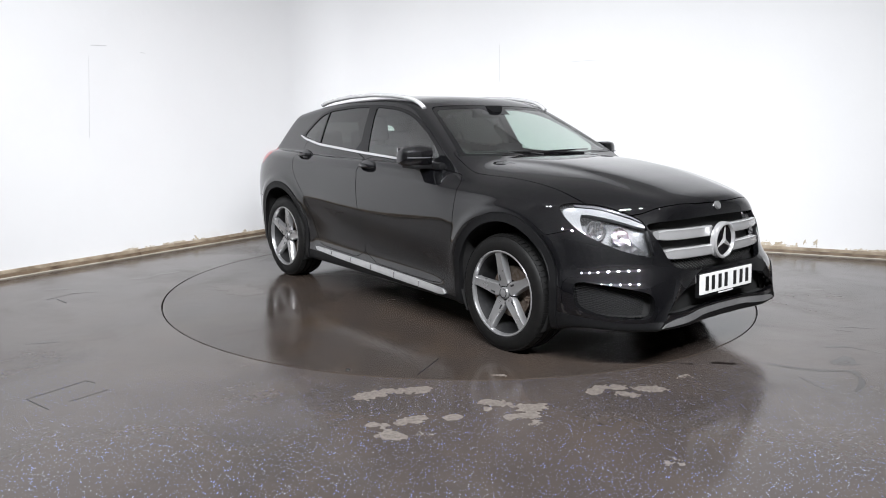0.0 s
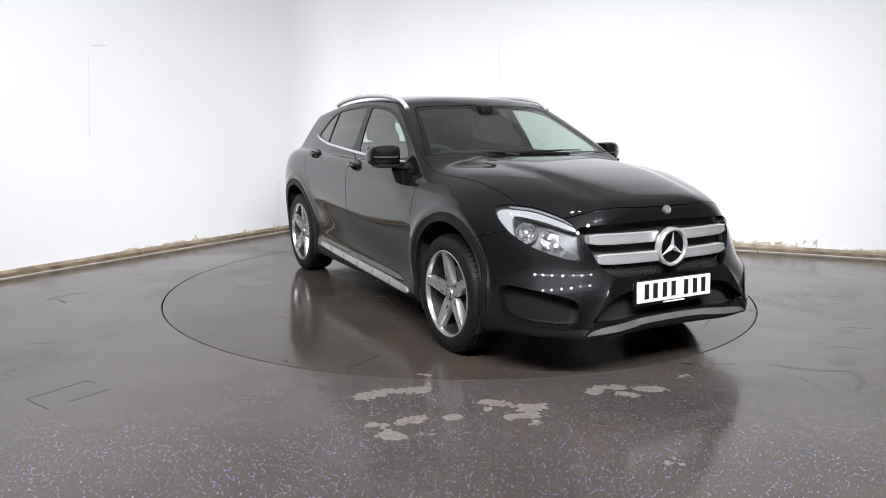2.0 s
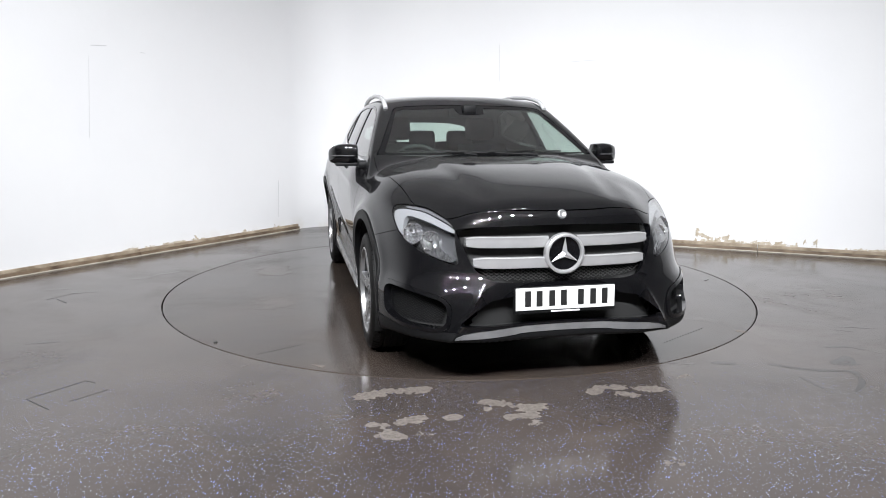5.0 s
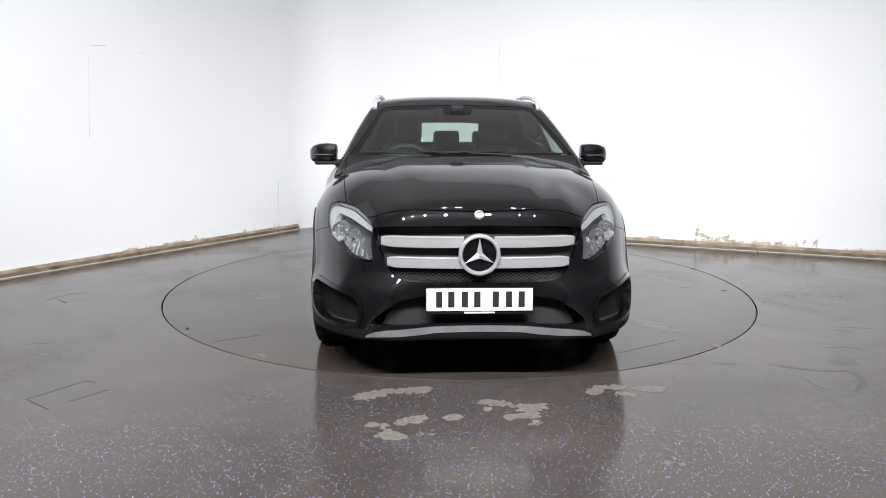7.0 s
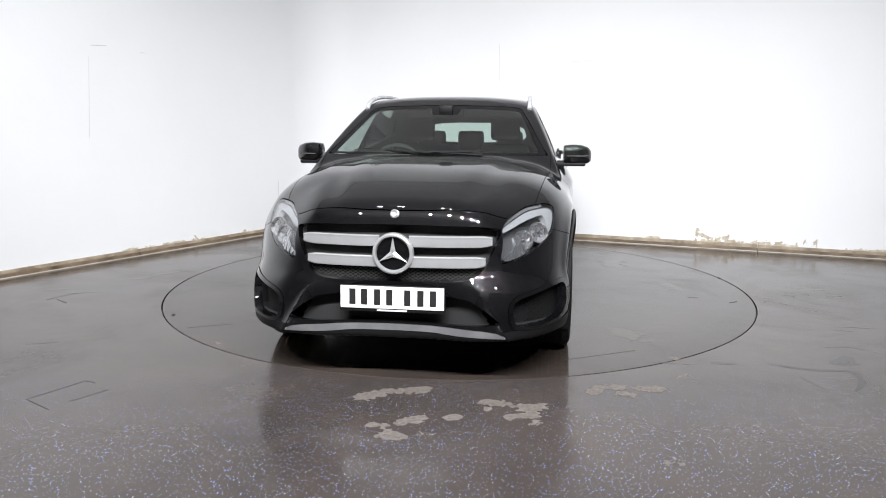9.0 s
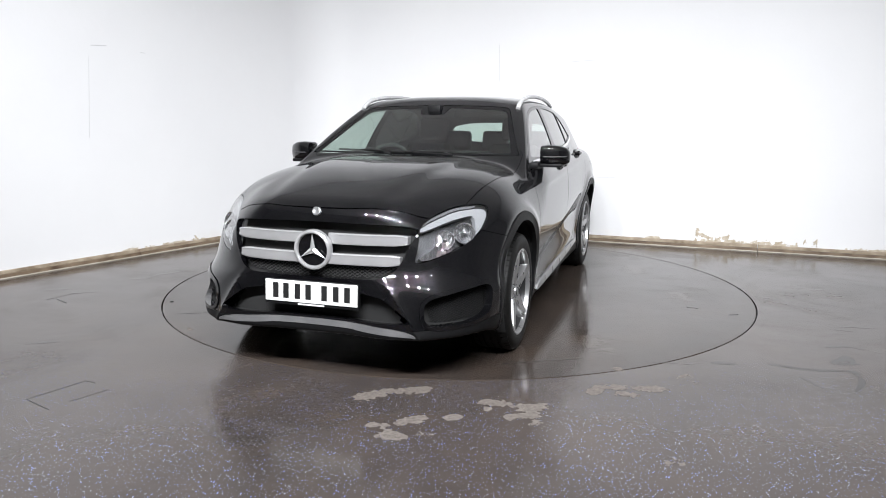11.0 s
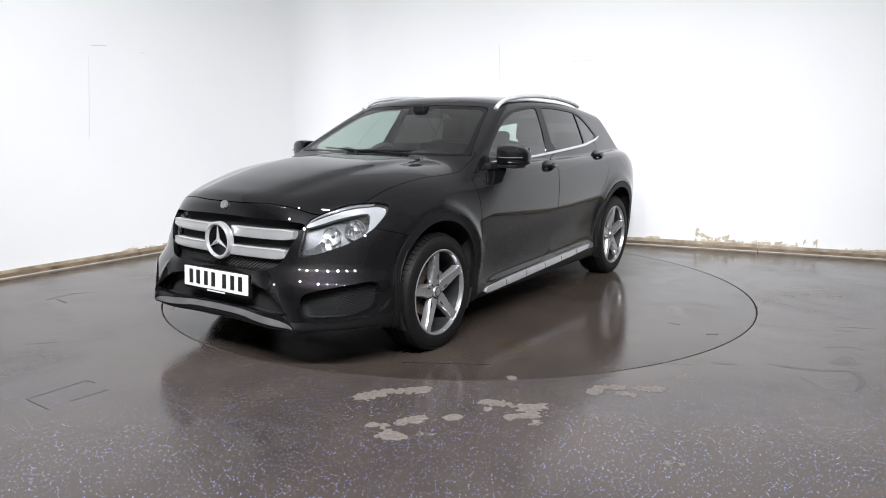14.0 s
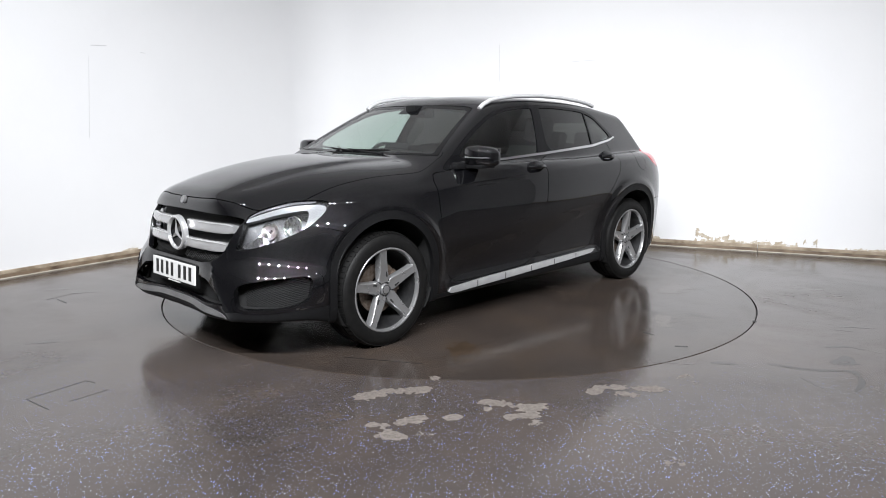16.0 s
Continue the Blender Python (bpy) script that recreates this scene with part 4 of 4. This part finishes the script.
def make_reflector():
    w = Mat("faceted_lamp_reflector", (0.80, 0.80, 0.81), 0.07, 0.95)
    st = w.node("ShaderNodeMapping", {"Vector": w.coords(), "Scale": (1.0, 1.0, 0.35)})
    vo = w.node("ShaderNodeTexVoronoi", {"Vector": st.outputs[0], "Scale": 42.0})
    w.bump(vo.outputs["Distance"], 0.45, 0.015)
    return w.m


TRIM = Mat("grey_lamp_trim", (0.20, 0.20, 0.21), 0.2, 0.5).m
LAMP_GREY = Mat("grey_lamp_housing", (0.05, 0.05, 0.053), 0.4, 0.2).m
GUIDE = Mat("milky_light_guide", (0.23, 0.232, 0.238), 0.2).m
REFLECT = make_reflector()
build_headlights()


# ---- outside fittings ----
def build_fittings():
    for s in (1, -1):
        mirror = tagged(new("door_mirror"), "gloss black door mirror with indicator strip")
        mirror.parent = car
        bm = bmesh.new()
        rows = []
        # sections from the car outwards
        for y, x0, x1, z0, z1 in ((0.842, 0.535, 0.640, 1.040, 1.146), (0.850, 0.515, 0.662, 1.032, 1.156), (0.90, 0.508, 0.672, 1.030, 1.162), (0.96, 0.505, 0.655, 1.030, 1.158), (1.005, 0.507, 0.620, 1.032, 1.143), (1.026, 0.515, 0.585, 1.045, 1.120), (1.030, 0.53, 0.565, 1.06, 1.10)):
            ring = []
            for k in range(20):
                a = 2 * math.pi * k / 20
                c, d = math.cos(a), math.sin(a)
                ring.append(bm.verts.new(((x0 + x1) / 2 + (x1 - x0) / 2 * math.copysign(abs(c) ** 0.55, c), s * y, (z0 + z1) / 2 + (z1 - z0) / 2 * math.copysign(abs(d) ** 0.6, d))))
            rows.append(ring)
        for p, q in zip(rows, rows[1:]):
            for k in range(20):
                bm.faces.new((p[k], p[(k + 1) % 20], q[(k + 1) % 20], q[k]))
        bm.faces.new(rows[0])
        bm.faces.new(rows[-1])
        bmesh.ops.recalc_face_normals(bm, faces=bm.faces[:])
        part("housing", bm, PAINT, mirror, "", True)
        part("indicator", bm_tube([(0.672 - 0.9 * (y - 0.9) ** 2 * 4 - (0.02 if y > 1.0 else 0), s * y, 1.085) for y in (0.87, 0.90, 0.93, 0.96, 0.99, 1.01)], 0.0038, 8), LENS2, mirror, "clear indicator strip", True)
        part("arm", joined(bm_box(0.52, s * 0.895 - 0.095, 1.016, 0.652, s * 0.895 + 0.095, 1.040, 0.011), bm_box(0.57, s * 0.805 - 0.045, 1.008, 0.73, s * 0.805 + 0.045, 1.052, 0.018)), PLASTIC, mirror, "matt black mirror arm", True)
        part("mirror_glass", bm_box(0.500, s * 0.935 - 0.076, 1.045, 0.5075, s * 0.935 + 0.076, 1.145, 0.003), CHROME, mirror, "mirror glass")
        # door handles
        for hx, hy, hz, tilt in ((-0.057, 0.873, 0.994, 0.02), (-1.039, 0.856, 1.036, 0.03)):
            y0 = float(cast(np.array([[hx, 0, hz]]), np.array([[0, 1.0, 0]]), 1.4)[0, 1])
            handle = new("door_handle")
            handle.parent = car
            bm = bm_lathe([(0.0, 0.004), (0.040, 0.004), (0.047, 0.0), (0.047, -0.02)], 28)
            bmesh.ops.transform(bm, matrix=Matrix.Translation((hx, y0 - 0.001, hz)) @ Matrix.Diagonal((1.9, 1, 0.9, 1)), verts=bm.verts)
            part("cup", bm if s > 0 else mirrored(bm), CUP, handle, "dark handle recess", True)
            pts = [(hx + d, y0 + o, hz + 0.004 + tilt * -d) for d, o in ((0.078, 0.002), (0.070, 0.018), (0.045, 0.030), (0.0, 0.036), (-0.045, 0.033), (-0.072, 0.022), (-0.080, 0.004))]
            bm = bm_tube(pts, 0.0125, 10, 1.15)
            part("grip", bm if s > 0 else mirrored(bm), PAINT, handle, "gloss black handle grip", True)
            bm = bm_tube([(p[0] * 1.0, p[1] + 0.0085, p[2] + 0.005) for p in pts[2:5]], 0.0026, 8)
            part("insert", bm if s > 0 else mirrored(bm), CHROME, handle, "chrome handle insert", True)
        # roof rails
        rail = tagged(new("roof_rail"), "satin silver roof rail")
        rail.parent = car
        pts = [(0.245, 0.598, 1.398), (0.20, 0.598, 1.428), (0.13, 0.597, 1.456), (0.03, 0.595, 1.474), (-0.15, 0.590, 1.492), (-0.45, 0.584, 1.502), (-0.75, 0.578, 1.494), (-1.0, 0.570, 1.473), (-1.13, 0.564, 1.456), (-1.22, 0.560, 1.436)]
        fine = []
        for a, b in zip(pts, pts[1:]):
            fine += [tuple(p + (q - p) * k / 3 for p, q in zip(a, b)) for k in range(3)]
        fine.append(pts[-1])
        bm = bm_tube(fine, 0.0165, 12, 0.9)
        part("bar", bm if s > 0 else mirrored(bm), RAIL, rail, "", True)
    # wipers
    for pts in (([0.905, -0.10, 1.095], [0.80, -0.25, 1.116], [0.74, -0.36, 1.124]), ([0.89, 0.32, 1.095], [0.86, 0.05, 1.106], [0.83, -0.12, 1.116])):
        wiper = new("wiper")
        wiper.parent = car
        part("wiper_arm", bm_tube(pts, [0.009, 0.007, 0.005], 8), PLASTIC, wiper, "", True)
    for a, b in (((0.70, -0.58, 1.114), (0.875, -0.02, 1.106)), ((0.86, -0.08, 1.110), (0.735, 0.54, 1.112))):
        pts = [(a[0] + (b[0] - a[0]) * t + 0.04 * math.sin(math.pi * t), a[1] + (b[1] - a[1]) * t, a[2] + (b[2] - a[2]) * t + 0.004 * math.sin(math.pi * t)) for t in (0, 0.2, 0.4, 0.6, 0.8, 1)]
        wiper = new("wiper_blade")
        wiper.parent = car
        part("blade", bm_tube(pts, 0.007, 6), RUBBER, wiper, "", True)


LENS2 = Mat("clear_indicator", (0.10, 0.10, 0.105), 0.15, 0.3).m
RAIL = noisy("satin_silver_rail", (0.36, 0.36, 0.365), (0.40, 0.40, 0.40), 10, 0.25, 0.0)
CUP = Mat("handle_recess_black", (0.006, 0.006, 0.007), 0.2, Coat_Weight=0.5).m
build_fittings()


# ---- cabin ----
def build_seat(x, y, width, top, head=True):
    seat = new("seat")
    seat.parent = car
    seat.matrix_basis = pose(x, y, 0)
    part("cushion", bm_box(-0.02, -width / 2, 0.42, 0.50, width / 2, 0.60, 0.06, None, 3), CLOTH, seat, "", True)
    bm = bm_box(-0.07, -width / 2, 0.0, 0.08, width / 2, top - 0.62, 0.05, None, 3)
    for v in bm.verts:
        f = max(0.0, v.co.z - 0.25) / max(top - 0.87, 0.1)
        v.co.y *= 1 - 0.22 * min(f, 1.2)
    bmesh.ops.transform(bm, matrix=pose(-0.02, 0, 0.56, 0, -20, 0), verts=bm.verts)
    part("backrest", bm, CLOTH, seat, "black cloth backrest", True)
    if head:
        bm = bm_box(-0.05, -0.125, 0, 0.05, 0.125, 0.19, 0.045, None, 3)
        lean = math.tan(radians(20)) * (top - 0.60)
        bmesh.ops.transform(bm, matrix=pose(-0.04 - lean, 0, top - 0.05, 0, -12, 0), verts=bm.verts)
        part("headrest", bm, CLOTH, seat, "", True)


def build_cabin():
    prof = [(0.93, 1.02), (0.78, 1.062), (0.62, 1.070), (0.50, 1.055), (0.43, 1.02), (0.40, 0.92), (0.46, 0.70), (0.60, 0.50), (0.93, 0.50)]
    part("dashboard", bm_prism(prof, "y", -0.70, 0.70, 0.012), DASH, car, "soft black dashboard", True)
    part("instrument_hood", bm_box(0.40, -0.54, 1.02, 0.62, -0.20, 1.095, 0.03), DASH, car, "", True)
    part("screen", bm_box(0.47, -0.12, 1.06, 0.485, 0.12, 1.155, 0.008), GLOSS, car, "upright black tablet screen", True)
    bm = bmesh.new()
    seg, sub = 40, 8
    rows = []
    for i in range(seg):
        a = 2 * math.pi * i / seg
        rows.append([bm.verts.new(((0.016 * math.sin(2 * math.pi * k / sub)), (0.185 + 0.016 * math.cos(2 * math.pi * k / sub)) * math.cos(a), (0.185 + 0.016 * math.cos(2 * math.pi * k / sub)) * math.sin(a))) for k in range(sub)])
    for i in range(seg):
        p, q = rows[i], rows[(i + 1) % seg]
        for k in range(sub):
            bm.faces.new((p[k], p[(k + 1) % sub], q[(k + 1) % sub], q[k]))
    bmesh.ops.recalc_face_normals(bm, faces=bm.faces[:])
    wheel = new("steering_wheel")
    wheel.parent = car
    wheel.matrix_basis = pose(0.33, -0.37, 0.965, 0, -24, 0)
    part("rim", bm, DASH, wheel, "", True)
    part("boss", bm_box(-0.01, -0.07, -0.06, 0.05, 0.07, 0.06, 0.03), DASH, wheel, "", True)
    for a in (0, 180, 270):
        part("spoke", bm_box(-0.006, 0.05, -0.02, 0.006, 0.18, 0.02, 0.005, Matrix.Rotation(radians(a), 4, "X")), SILVER, wheel)
    for y in (0.37, -0.37):
        build_seat(-0.46, y, 0.52, 1.20)
    for y in (-0.37, 0.37):
        build_seat(-1.22, y, 0.55, 1.08)
    build_seat(-1.22, 0, 0.30, 1.08)
    mirror = part("interior_mirror", bm_box(0.20, -0.13, 1.335, 0.225, 0.12, 1.395, 0.012), PLASTIC, car, "", True)
    part("sensor_box", bm_box(0.22, -0.05, 1.36, 0.34, 0.05, 1.425, 0.015), PLASTIC, car, "", True)
    part("cabin_floor", bm_box(-1.9, -0.78, 0.30, 0.95, 0.78, 0.36), SKIN, car)
    part("parcel_shelf", bm_box(-1.85, -0.62, 0.98, -1.30, 0.62, 1.0, 0.006), CLOTH, car)


build_cabin()


# ---- marks on floor, turntable and walls ----
def sheet(nx, ny, x0, y0, x1, y1):
    gx, gy = np.meshgrid(np.linspace(x0, x1, nx), np.linspace(y0, y1, ny), indexing="ij")
    v = np.stack([gx.ravel(), gy.ravel(), np.zeros(nx * ny)], 1)
    i, j = np.meshgrid(np.arange(nx - 1), np.arange(ny - 1), indexing="ij")
    a = (i * ny + j).ravel()
    return v, np.concatenate([np.stack([a, a + ny, a + ny + 1], 1), np.stack([a, a + ny + 1, a + 1], 1)])


def ragged(v, scale, amp, seed):
    return np.array([amp * (noise.fractal(Vector((p[0] * scale + seed, p[1] * scale, seed * 0.7)), 0.8, 2.1, 5) + 0.75 * noise.fractal(Vector((p[0] * scale * 5, p[1] * scale * 5 + seed, 1.0)), 0.9, 2.1, 4)) for p in v])


def strokes(v, segs):
    """Distance to a set of thick strokes (x0, y0, x1, y1, radius), below zero inside."""
    d = np.full(len(v), 9.0)
    for x0, y0, x1, y1, r in segs:
        ex, ey = x1 - x0, y1 - y0
        t = np.clip(((v[:, 0] - x0) * ex + (v[:, 1] - y0) * ey) / (ex * ex + ey * ey + 1e-9), 0, 1)
        d = np.minimum(d, np.hypot(v[:, 0] - x0 - t * ex, v[:, 1] - y0 - t * ey) - r)
    return d


def patch(name, segs, holes, mat, height, seed, label, category, amp=0.03, scale=9.0, place=None, parent=None, kind="structure", step=0.006):
    s = np.array(segs)
    pad = 0.12
    x0, x1 = min(s[:, 0].min(), s[:, 2].min()) - pad, max(s[:, 0].max(), s[:, 2].max()) + pad
    y0, y1 = min(s[:, 1].min(), s[:, 3].min()) - pad, max(s[:, 1].max(), s[:, 3].max()) + pad
    m = sheet(int((x1 - x0) / step) + 2, int((y1 - y0) / step) + 2, x0, y0, x1, y1)
    h = strokes(m[0], segs)
    if holes:
        h = np.maximum(h, -strokes(m[0], holes))
    h = h + ragged(m[0], scale, amp, seed)
    (v, f), _ = cut(m, h)
    if not len(f):
        return None
    e = rim_edges(f)
    top = v + np.array((0, 0, height))
    k = len(v)
    f = np.concatenate([f, np.stack([e[:, 0], e[:, 0] + k, e[:, 1]], 1), np.stack([e[:, 1], e[:, 0] + k, e[:, 1] + k], 1)])
    allv = np.concatenate([top, v])
    if place is not None:
        allv = np.array([place @ Vector(p) for p in allv])
    ob = mesh_ob(name, allv, f, mat, parent, False)
    return tagged(ob, label, category, kind=kind) if parent is None else ob


PUDDLE = Mat("thin_dark_water_stain", (0.016, 0.013, 0.012), 0.08).m
DAMP = noisy("brown_damp_stain", (0.026, 0.018, 0.012), (0.044, 0.030, 0.020), 14, 0.16)


def build_floor_marks():
    worn = "bare worn patch of pale screed in the floor"
    H = 0.0012
    patch("worn_patch", [(-0.45, -2.505, -0.33, -2.425, 0.040), (-0.33, -2.425, -0.17, -2.395, 0.036)], None, SCREED, H, 3.1, worn, "floor patch")
    patch("worn_patch", [(0.13, -2.56, 0.22, -2.56, 0.038), (0.14, -2.61, 0.14, -2.64, 0.03), (0.30, -2.62, 0.38, -2.60, 0.052), (0.24, -2.72, 0.35, -2.68, 0.038)], [(0.20, -2.635, 0.24, -2.625, 0.030)], SCREED, H, 7.7, worn, "floor patch")
    patch("worn_patch", [(-0.36, -2.83, -0.32, -2.84, 0.030), (-0.25, -2.80, -0.17, -2.755, 0.032), (-0.30, -2.93, -0.24, -2.94, 0.034), (-0.32, -2.86, -0.28, -2.92, 0.020)], None, SCREED, H, 11.3, worn, "floor patch")
    patch("worn_patch", [(-0.03, -2.735, 0.0, -2.73, 0.026)], None, SCREED, H, 2.2, worn, "floor patch", 0.02, 14)
    patch("worn_patch", [(0.66, -2.41, 0.72, -2.34, 0.030), (0.72, -2.33, 0.82, -2.34, 0.030), (0.80, -2.41, 0.86, -2.43, 0.028)], [(0.76, -2.38, 0.77, -2.38, 0.016)], SCREED, H, 5.9, worn, "floor patch")
    patch("worn_patch", [(0.90, -2.35, 1.02, -2.355, 0.030)], None, SCREED, H, 9.4, worn, "floor patch")
    for i, (x, y, r) in enumerate(((0.85, -3.16, 0.03), (1.18, -2.16, 0.03), (-0.12, -2.90, 0.015), (0.36, -2.79, 0.02))):
        patch("worn_patch", [(x, y, x + 0.01, y, r * 0.5)], None, SCREED, 0.0008, 20 + i * 1.7, "small pale scuff in the floor coating", "floor patch", 0.06, 26, step=0.005)
    # thin films of water and their tide marks
    wet = "thin dark water stain on the floor"
    stains = (
        [(2.50, -1.16, 2.70, -1.20, 0.014), (2.44, -1.24, 2.50, -1.27, 0.012)],
        [(2.20, -1.62, 2.32, -1.60, 0.012), (2.32, -1.60, 2.45, -1.72, 0.010)],
        [(2.10, -1.90, 2.22, -1.80, 0.022), (2.22, -1.80, 2.20, -1.92, 0.020), (2.08, -1.93, 2.22, -1.93, 0.014)],
        [(1.74, -1.95, 1.88, -2.03, 0.018), (1.88, -2.03, 2.12, -2.05, 0.012), (2.12, -2.05, 2.10, -2.20, 0.016), (2.10, -2.20, 1.98, -2.36, 0.014), (1.80, -2.15, 1.84, -2.32, 0.010)],
        [(1.05, -1.92, 1.30, -1.96, 0.008), (1.42, -1.93, 1.52, -1.95, 0.016)],
        [(-2.95, -0.42, -2.80, -0.36, 0.016), (-3.2, -0.30, -3.05, -0.28, 0.02)],
        [(-2.55, -1.70, -2.40, -1.66, 0.012)],
        [(-2.6, 0.25, -2.45, 0.40, 0.02), (-2.7, 0.1, -2.6, 0.14, 0.015)],
        [(2.62, 0.06, 2.82, 0.05, 0.014), (2.70, -0.05, 2.95, -0.10, 0.01)],
    )
    for i, segs in enumerate(stains):
        patch("water_stain", segs, None, PUDDLE, 0.0006, 40 + i * 2.3, wet, "stain", 0.016, 12)
    # inspection hatch outline and cracks: dark joints a few millimetres wide
    def joint(name, pts, wide, label):
        bms = []
        for (x0, y0), (x1, y1) in zip(pts, pts[1:]):
            a = math.atan2(y1 - y0, x1 - x0)
            bms.append(bm_box(0, -wide / 2, -0.002, math.hypot(x1 - x0, y1 - y0), wide / 2, 0.0007, 0, Matrix.Translation((x0, y0, 0)) @ Matrix.Rotation(a, 4, "Z")))
        return tagged(part(name, joined(*bms), SEAM), label, "floor joint", kind="structure")
    joint("hatch_joint", [(-2.047, -2.579), (-1.95, -2.42), (-1.893, -2.319)], 0.006, "dark joint round a floor hatch")
    joint("hatch_joint", [(-1.893, -2.319), (-1.83, -2.35)], 0.005, "dark joint round a floor hatch")
    joint("hatch_joint", [(-1.721, -2.442), (-1.80, -2.56), (-1.83, -2.60)], 0.006, "dark joint round a floor hatch")
    joint("hatch_joint", [(-2.047, -2.579), (-1.875, -2.70)], 0.005, "dark joint round a floor hatch")
    joint("floor_crack", [(-3.031, -0.639), (-2.98, -0.53), (-2.933, -0.438), (-2.85, -0.40)], 0.008, "dark crack in the floor coating")
    joint("floor_crack", [(-2.96, -0.62), (-2.84, -0.72)], 0.012, "dark crack in the floor coating")
    # marks that ride on the turntable
    for (x0, y0), (x1, y1), w in (((1.826, 0.823), (1.583, 1.239), 0.006), ((1.539, -1.553), (1.40, -1.30), 0.006), ((0.30, 2.06), (0.26, 2.12), 0.02), ((0.17, 1.78), (0.18, 1.86), 0.014)):
        a = math.atan2(y1 - y0, x1 - x0)
        part("scratch", bm_box(0, -w / 2, -0.002, math.hypot(x1 - x0, y1 - y0), w / 2, 0.0007, 0, Matrix.Translation((x0, y0, 0)) @ Matrix.Rotation(a, 4, "Z")), SEAM, turntable, "dark scratch")
    for i, (x, y, r) in enumerate(((1.80, -1.235, 0.016), (1.69, 1.44, 0.010))):
        patch("scuff", [(x, y, x + 0.02, y + 0.02, r)], None, SCREED, 0.0008, 80 + i * 2, "", "", 0.03, 20, None, turntable, step=0.005)
    for i, (x, y, r) in enumerate(((0.2, -1.5, 0.2), (-1.2, 1.3, 0.18), (-1.0, -1.5, 0.22), (1.2, 1.2, 0.16), (-1.75, 0.2, 0.15), (-0.2, 1.75, 0.12))):
        patch("mud_stain", [(x, y, x + r, y + r * 0.4, r * 0.5)], None, DAMP, 0.0005, 90 + i * 2.7, "", "", 0.12, 5, None, turntable)
    for x, y in ((-0.59, 2.175), (1.25, -1.80)):
        bm = bm_lathe([(0.0, 0.006), (0.010, 0.005), (0.014, 0.0), (0.014, -0.004), (0.0, -0.004)], 14, "z")
        bmesh.ops.transform(bm, matrix=Matrix.Translation((x, y, 0)), verts=bm.verts)
        part("edge_dot", bm, SEAM, turntable)


def wall_place(d):
    """Along the wall from the corner, up, and out of it into the room."""
    n = Vector((-d.y, d.x))
    if n.dot(Vector((0.3, -1))) < 0:
        n = -n
    return Matrix(((d.x, 0, n.x, CORNER.x + n.x * 0.0005), (d.y, 0, n.y, CORNER.y + n.y * 0.0005), (0, 1, 0, 0), (0, 0, 0, 1)))


def build_wall_marks():
    right, left = wall_place(DB), wall_place(DA)
    flake = "flaking yellowed plaster above the skirting"
    patch("flaking_plaster", [(4.49, 0.07, 4.51, 0.19, 0.012), (4.51, 0.15, 4.66, 0.10, 0.016), (4.55, 0.075, 4.95, 0.080, 0.015), (4.72, 0.10, 4.80, 0.125, 0.016)], None, FLAKE, 0.004, 1.3, flake, "plaster", 0.03, 10, right, step=0.006)
    patch("flaking_plaster", [(4.95, 0.078, 5.45, 0.072, 0.014), (5.08, 0.09, 5.30, 0.092, 0.012)], None, FLAKE, 0.004, 4.3, flake, "plaster", 0.035, 9, right, step=0.006)
    patch("flaking_plaster", [(5.60, 0.08, 5.64, 0.15, 0.010), (5.52, 0.10, 5.53, 0.14, 0.010), (5.635, 0.08, 5.635, 0.19, 0.004)], None, FLAKE, 0.003, 8.3, flake, "plaster", 0.016, 16, right, step=0.006)
    patch("flaking_plaster", [(5.9, 0.075, 6.4, 0.075, 0.012)], None, FLAKE, 0.003, 5.1, flake, "plaster", 0.02, 9, right, step=0.006)
    patch("flaking_plaster", [(3.98, 0.075, 4.12, 0.08, 0.012)], None, FLAKE, 0.003, 15.1, flake, "plaster", 0.012, 12, right, step=0.006)
    for a, b, hgt, seed in ((0.80, 0.90, 0.095, 21.0), (1.18, 1.38, 0.078, 22.0), (1.92, 2.06, 0.100, 23.0), (2.15, 2.40, 0.080, 24.0), (2.52, 2.60, 0.095, 25.0), (2.70, 2.85, 0.078, 26.0)):
        patch("flaking_plaster", [(a, 0.070, b, 0.072, 0.009), ((a + b) / 2, 0.075, (a + b) / 2 + 0.03, hgt, 0.008)], None, FLAKE, 0.003, seed, flake, "plaster", 0.025, 12, left, step=0.006)
    # faint pencil-thin lines in the paint
    def line(place, x0, z0, x1, z1, w):
        a = math.atan2(z1 - z0, x1 - x0)
        bm = bm_box(0, -w / 2, 0, math.hypot(x1 - x0, z1 - z0), w / 2, 0.0012, 0, place @ Matrix.Translation((x0, z0, 0)) @ Matrix.Rotation(a, 4, "Z"))
        tagged(part("wall_scratch", bm, PENCIL), "faint grey scratch in the white wall paint", "scratch", kind="structure")
    for args in ((right, 3.095, 1.944, 3.35, 1.957, 0.003), (right, 3.35, 1.957, 3.677, 1.950, 0.003), (right, 2.287, 2.147, 2.293, 1.746, 0.0025), (right, 3.387, 0.700, 3.691, 0.716, 0.0025), (left, 3.032, 1.968, 2.879, 1.974, 0.006), (left, 2.53, 1.941, 2.48, 1.938, 0.004), (left, 3.057, 1.868, 3.11, 1.15, 0.0025), (left, 0.794, 0.609, 0.812, 0.18, 0.005)):
        line(*args)


build_floor_marks()
build_wall_marks()


# ---- what moves ----
def turned(t):
    return -49.924 - (5.2233 * t - 0.0007 * (t - 8) ** 2 - 0.0005 * (t - 8) ** 3)


def motions():
    times = [0.5 * i for i in range(33)]
    walk(turntable, [(t, pose(0, 0, 0, 0, 0, turned(t))) for t in times])
    walk(car, [(t, pose(0, 0, 0, 0, 0, turned(t)) @ pose(0.1474, -0.0351, 0.0)) for t in times])


motions()
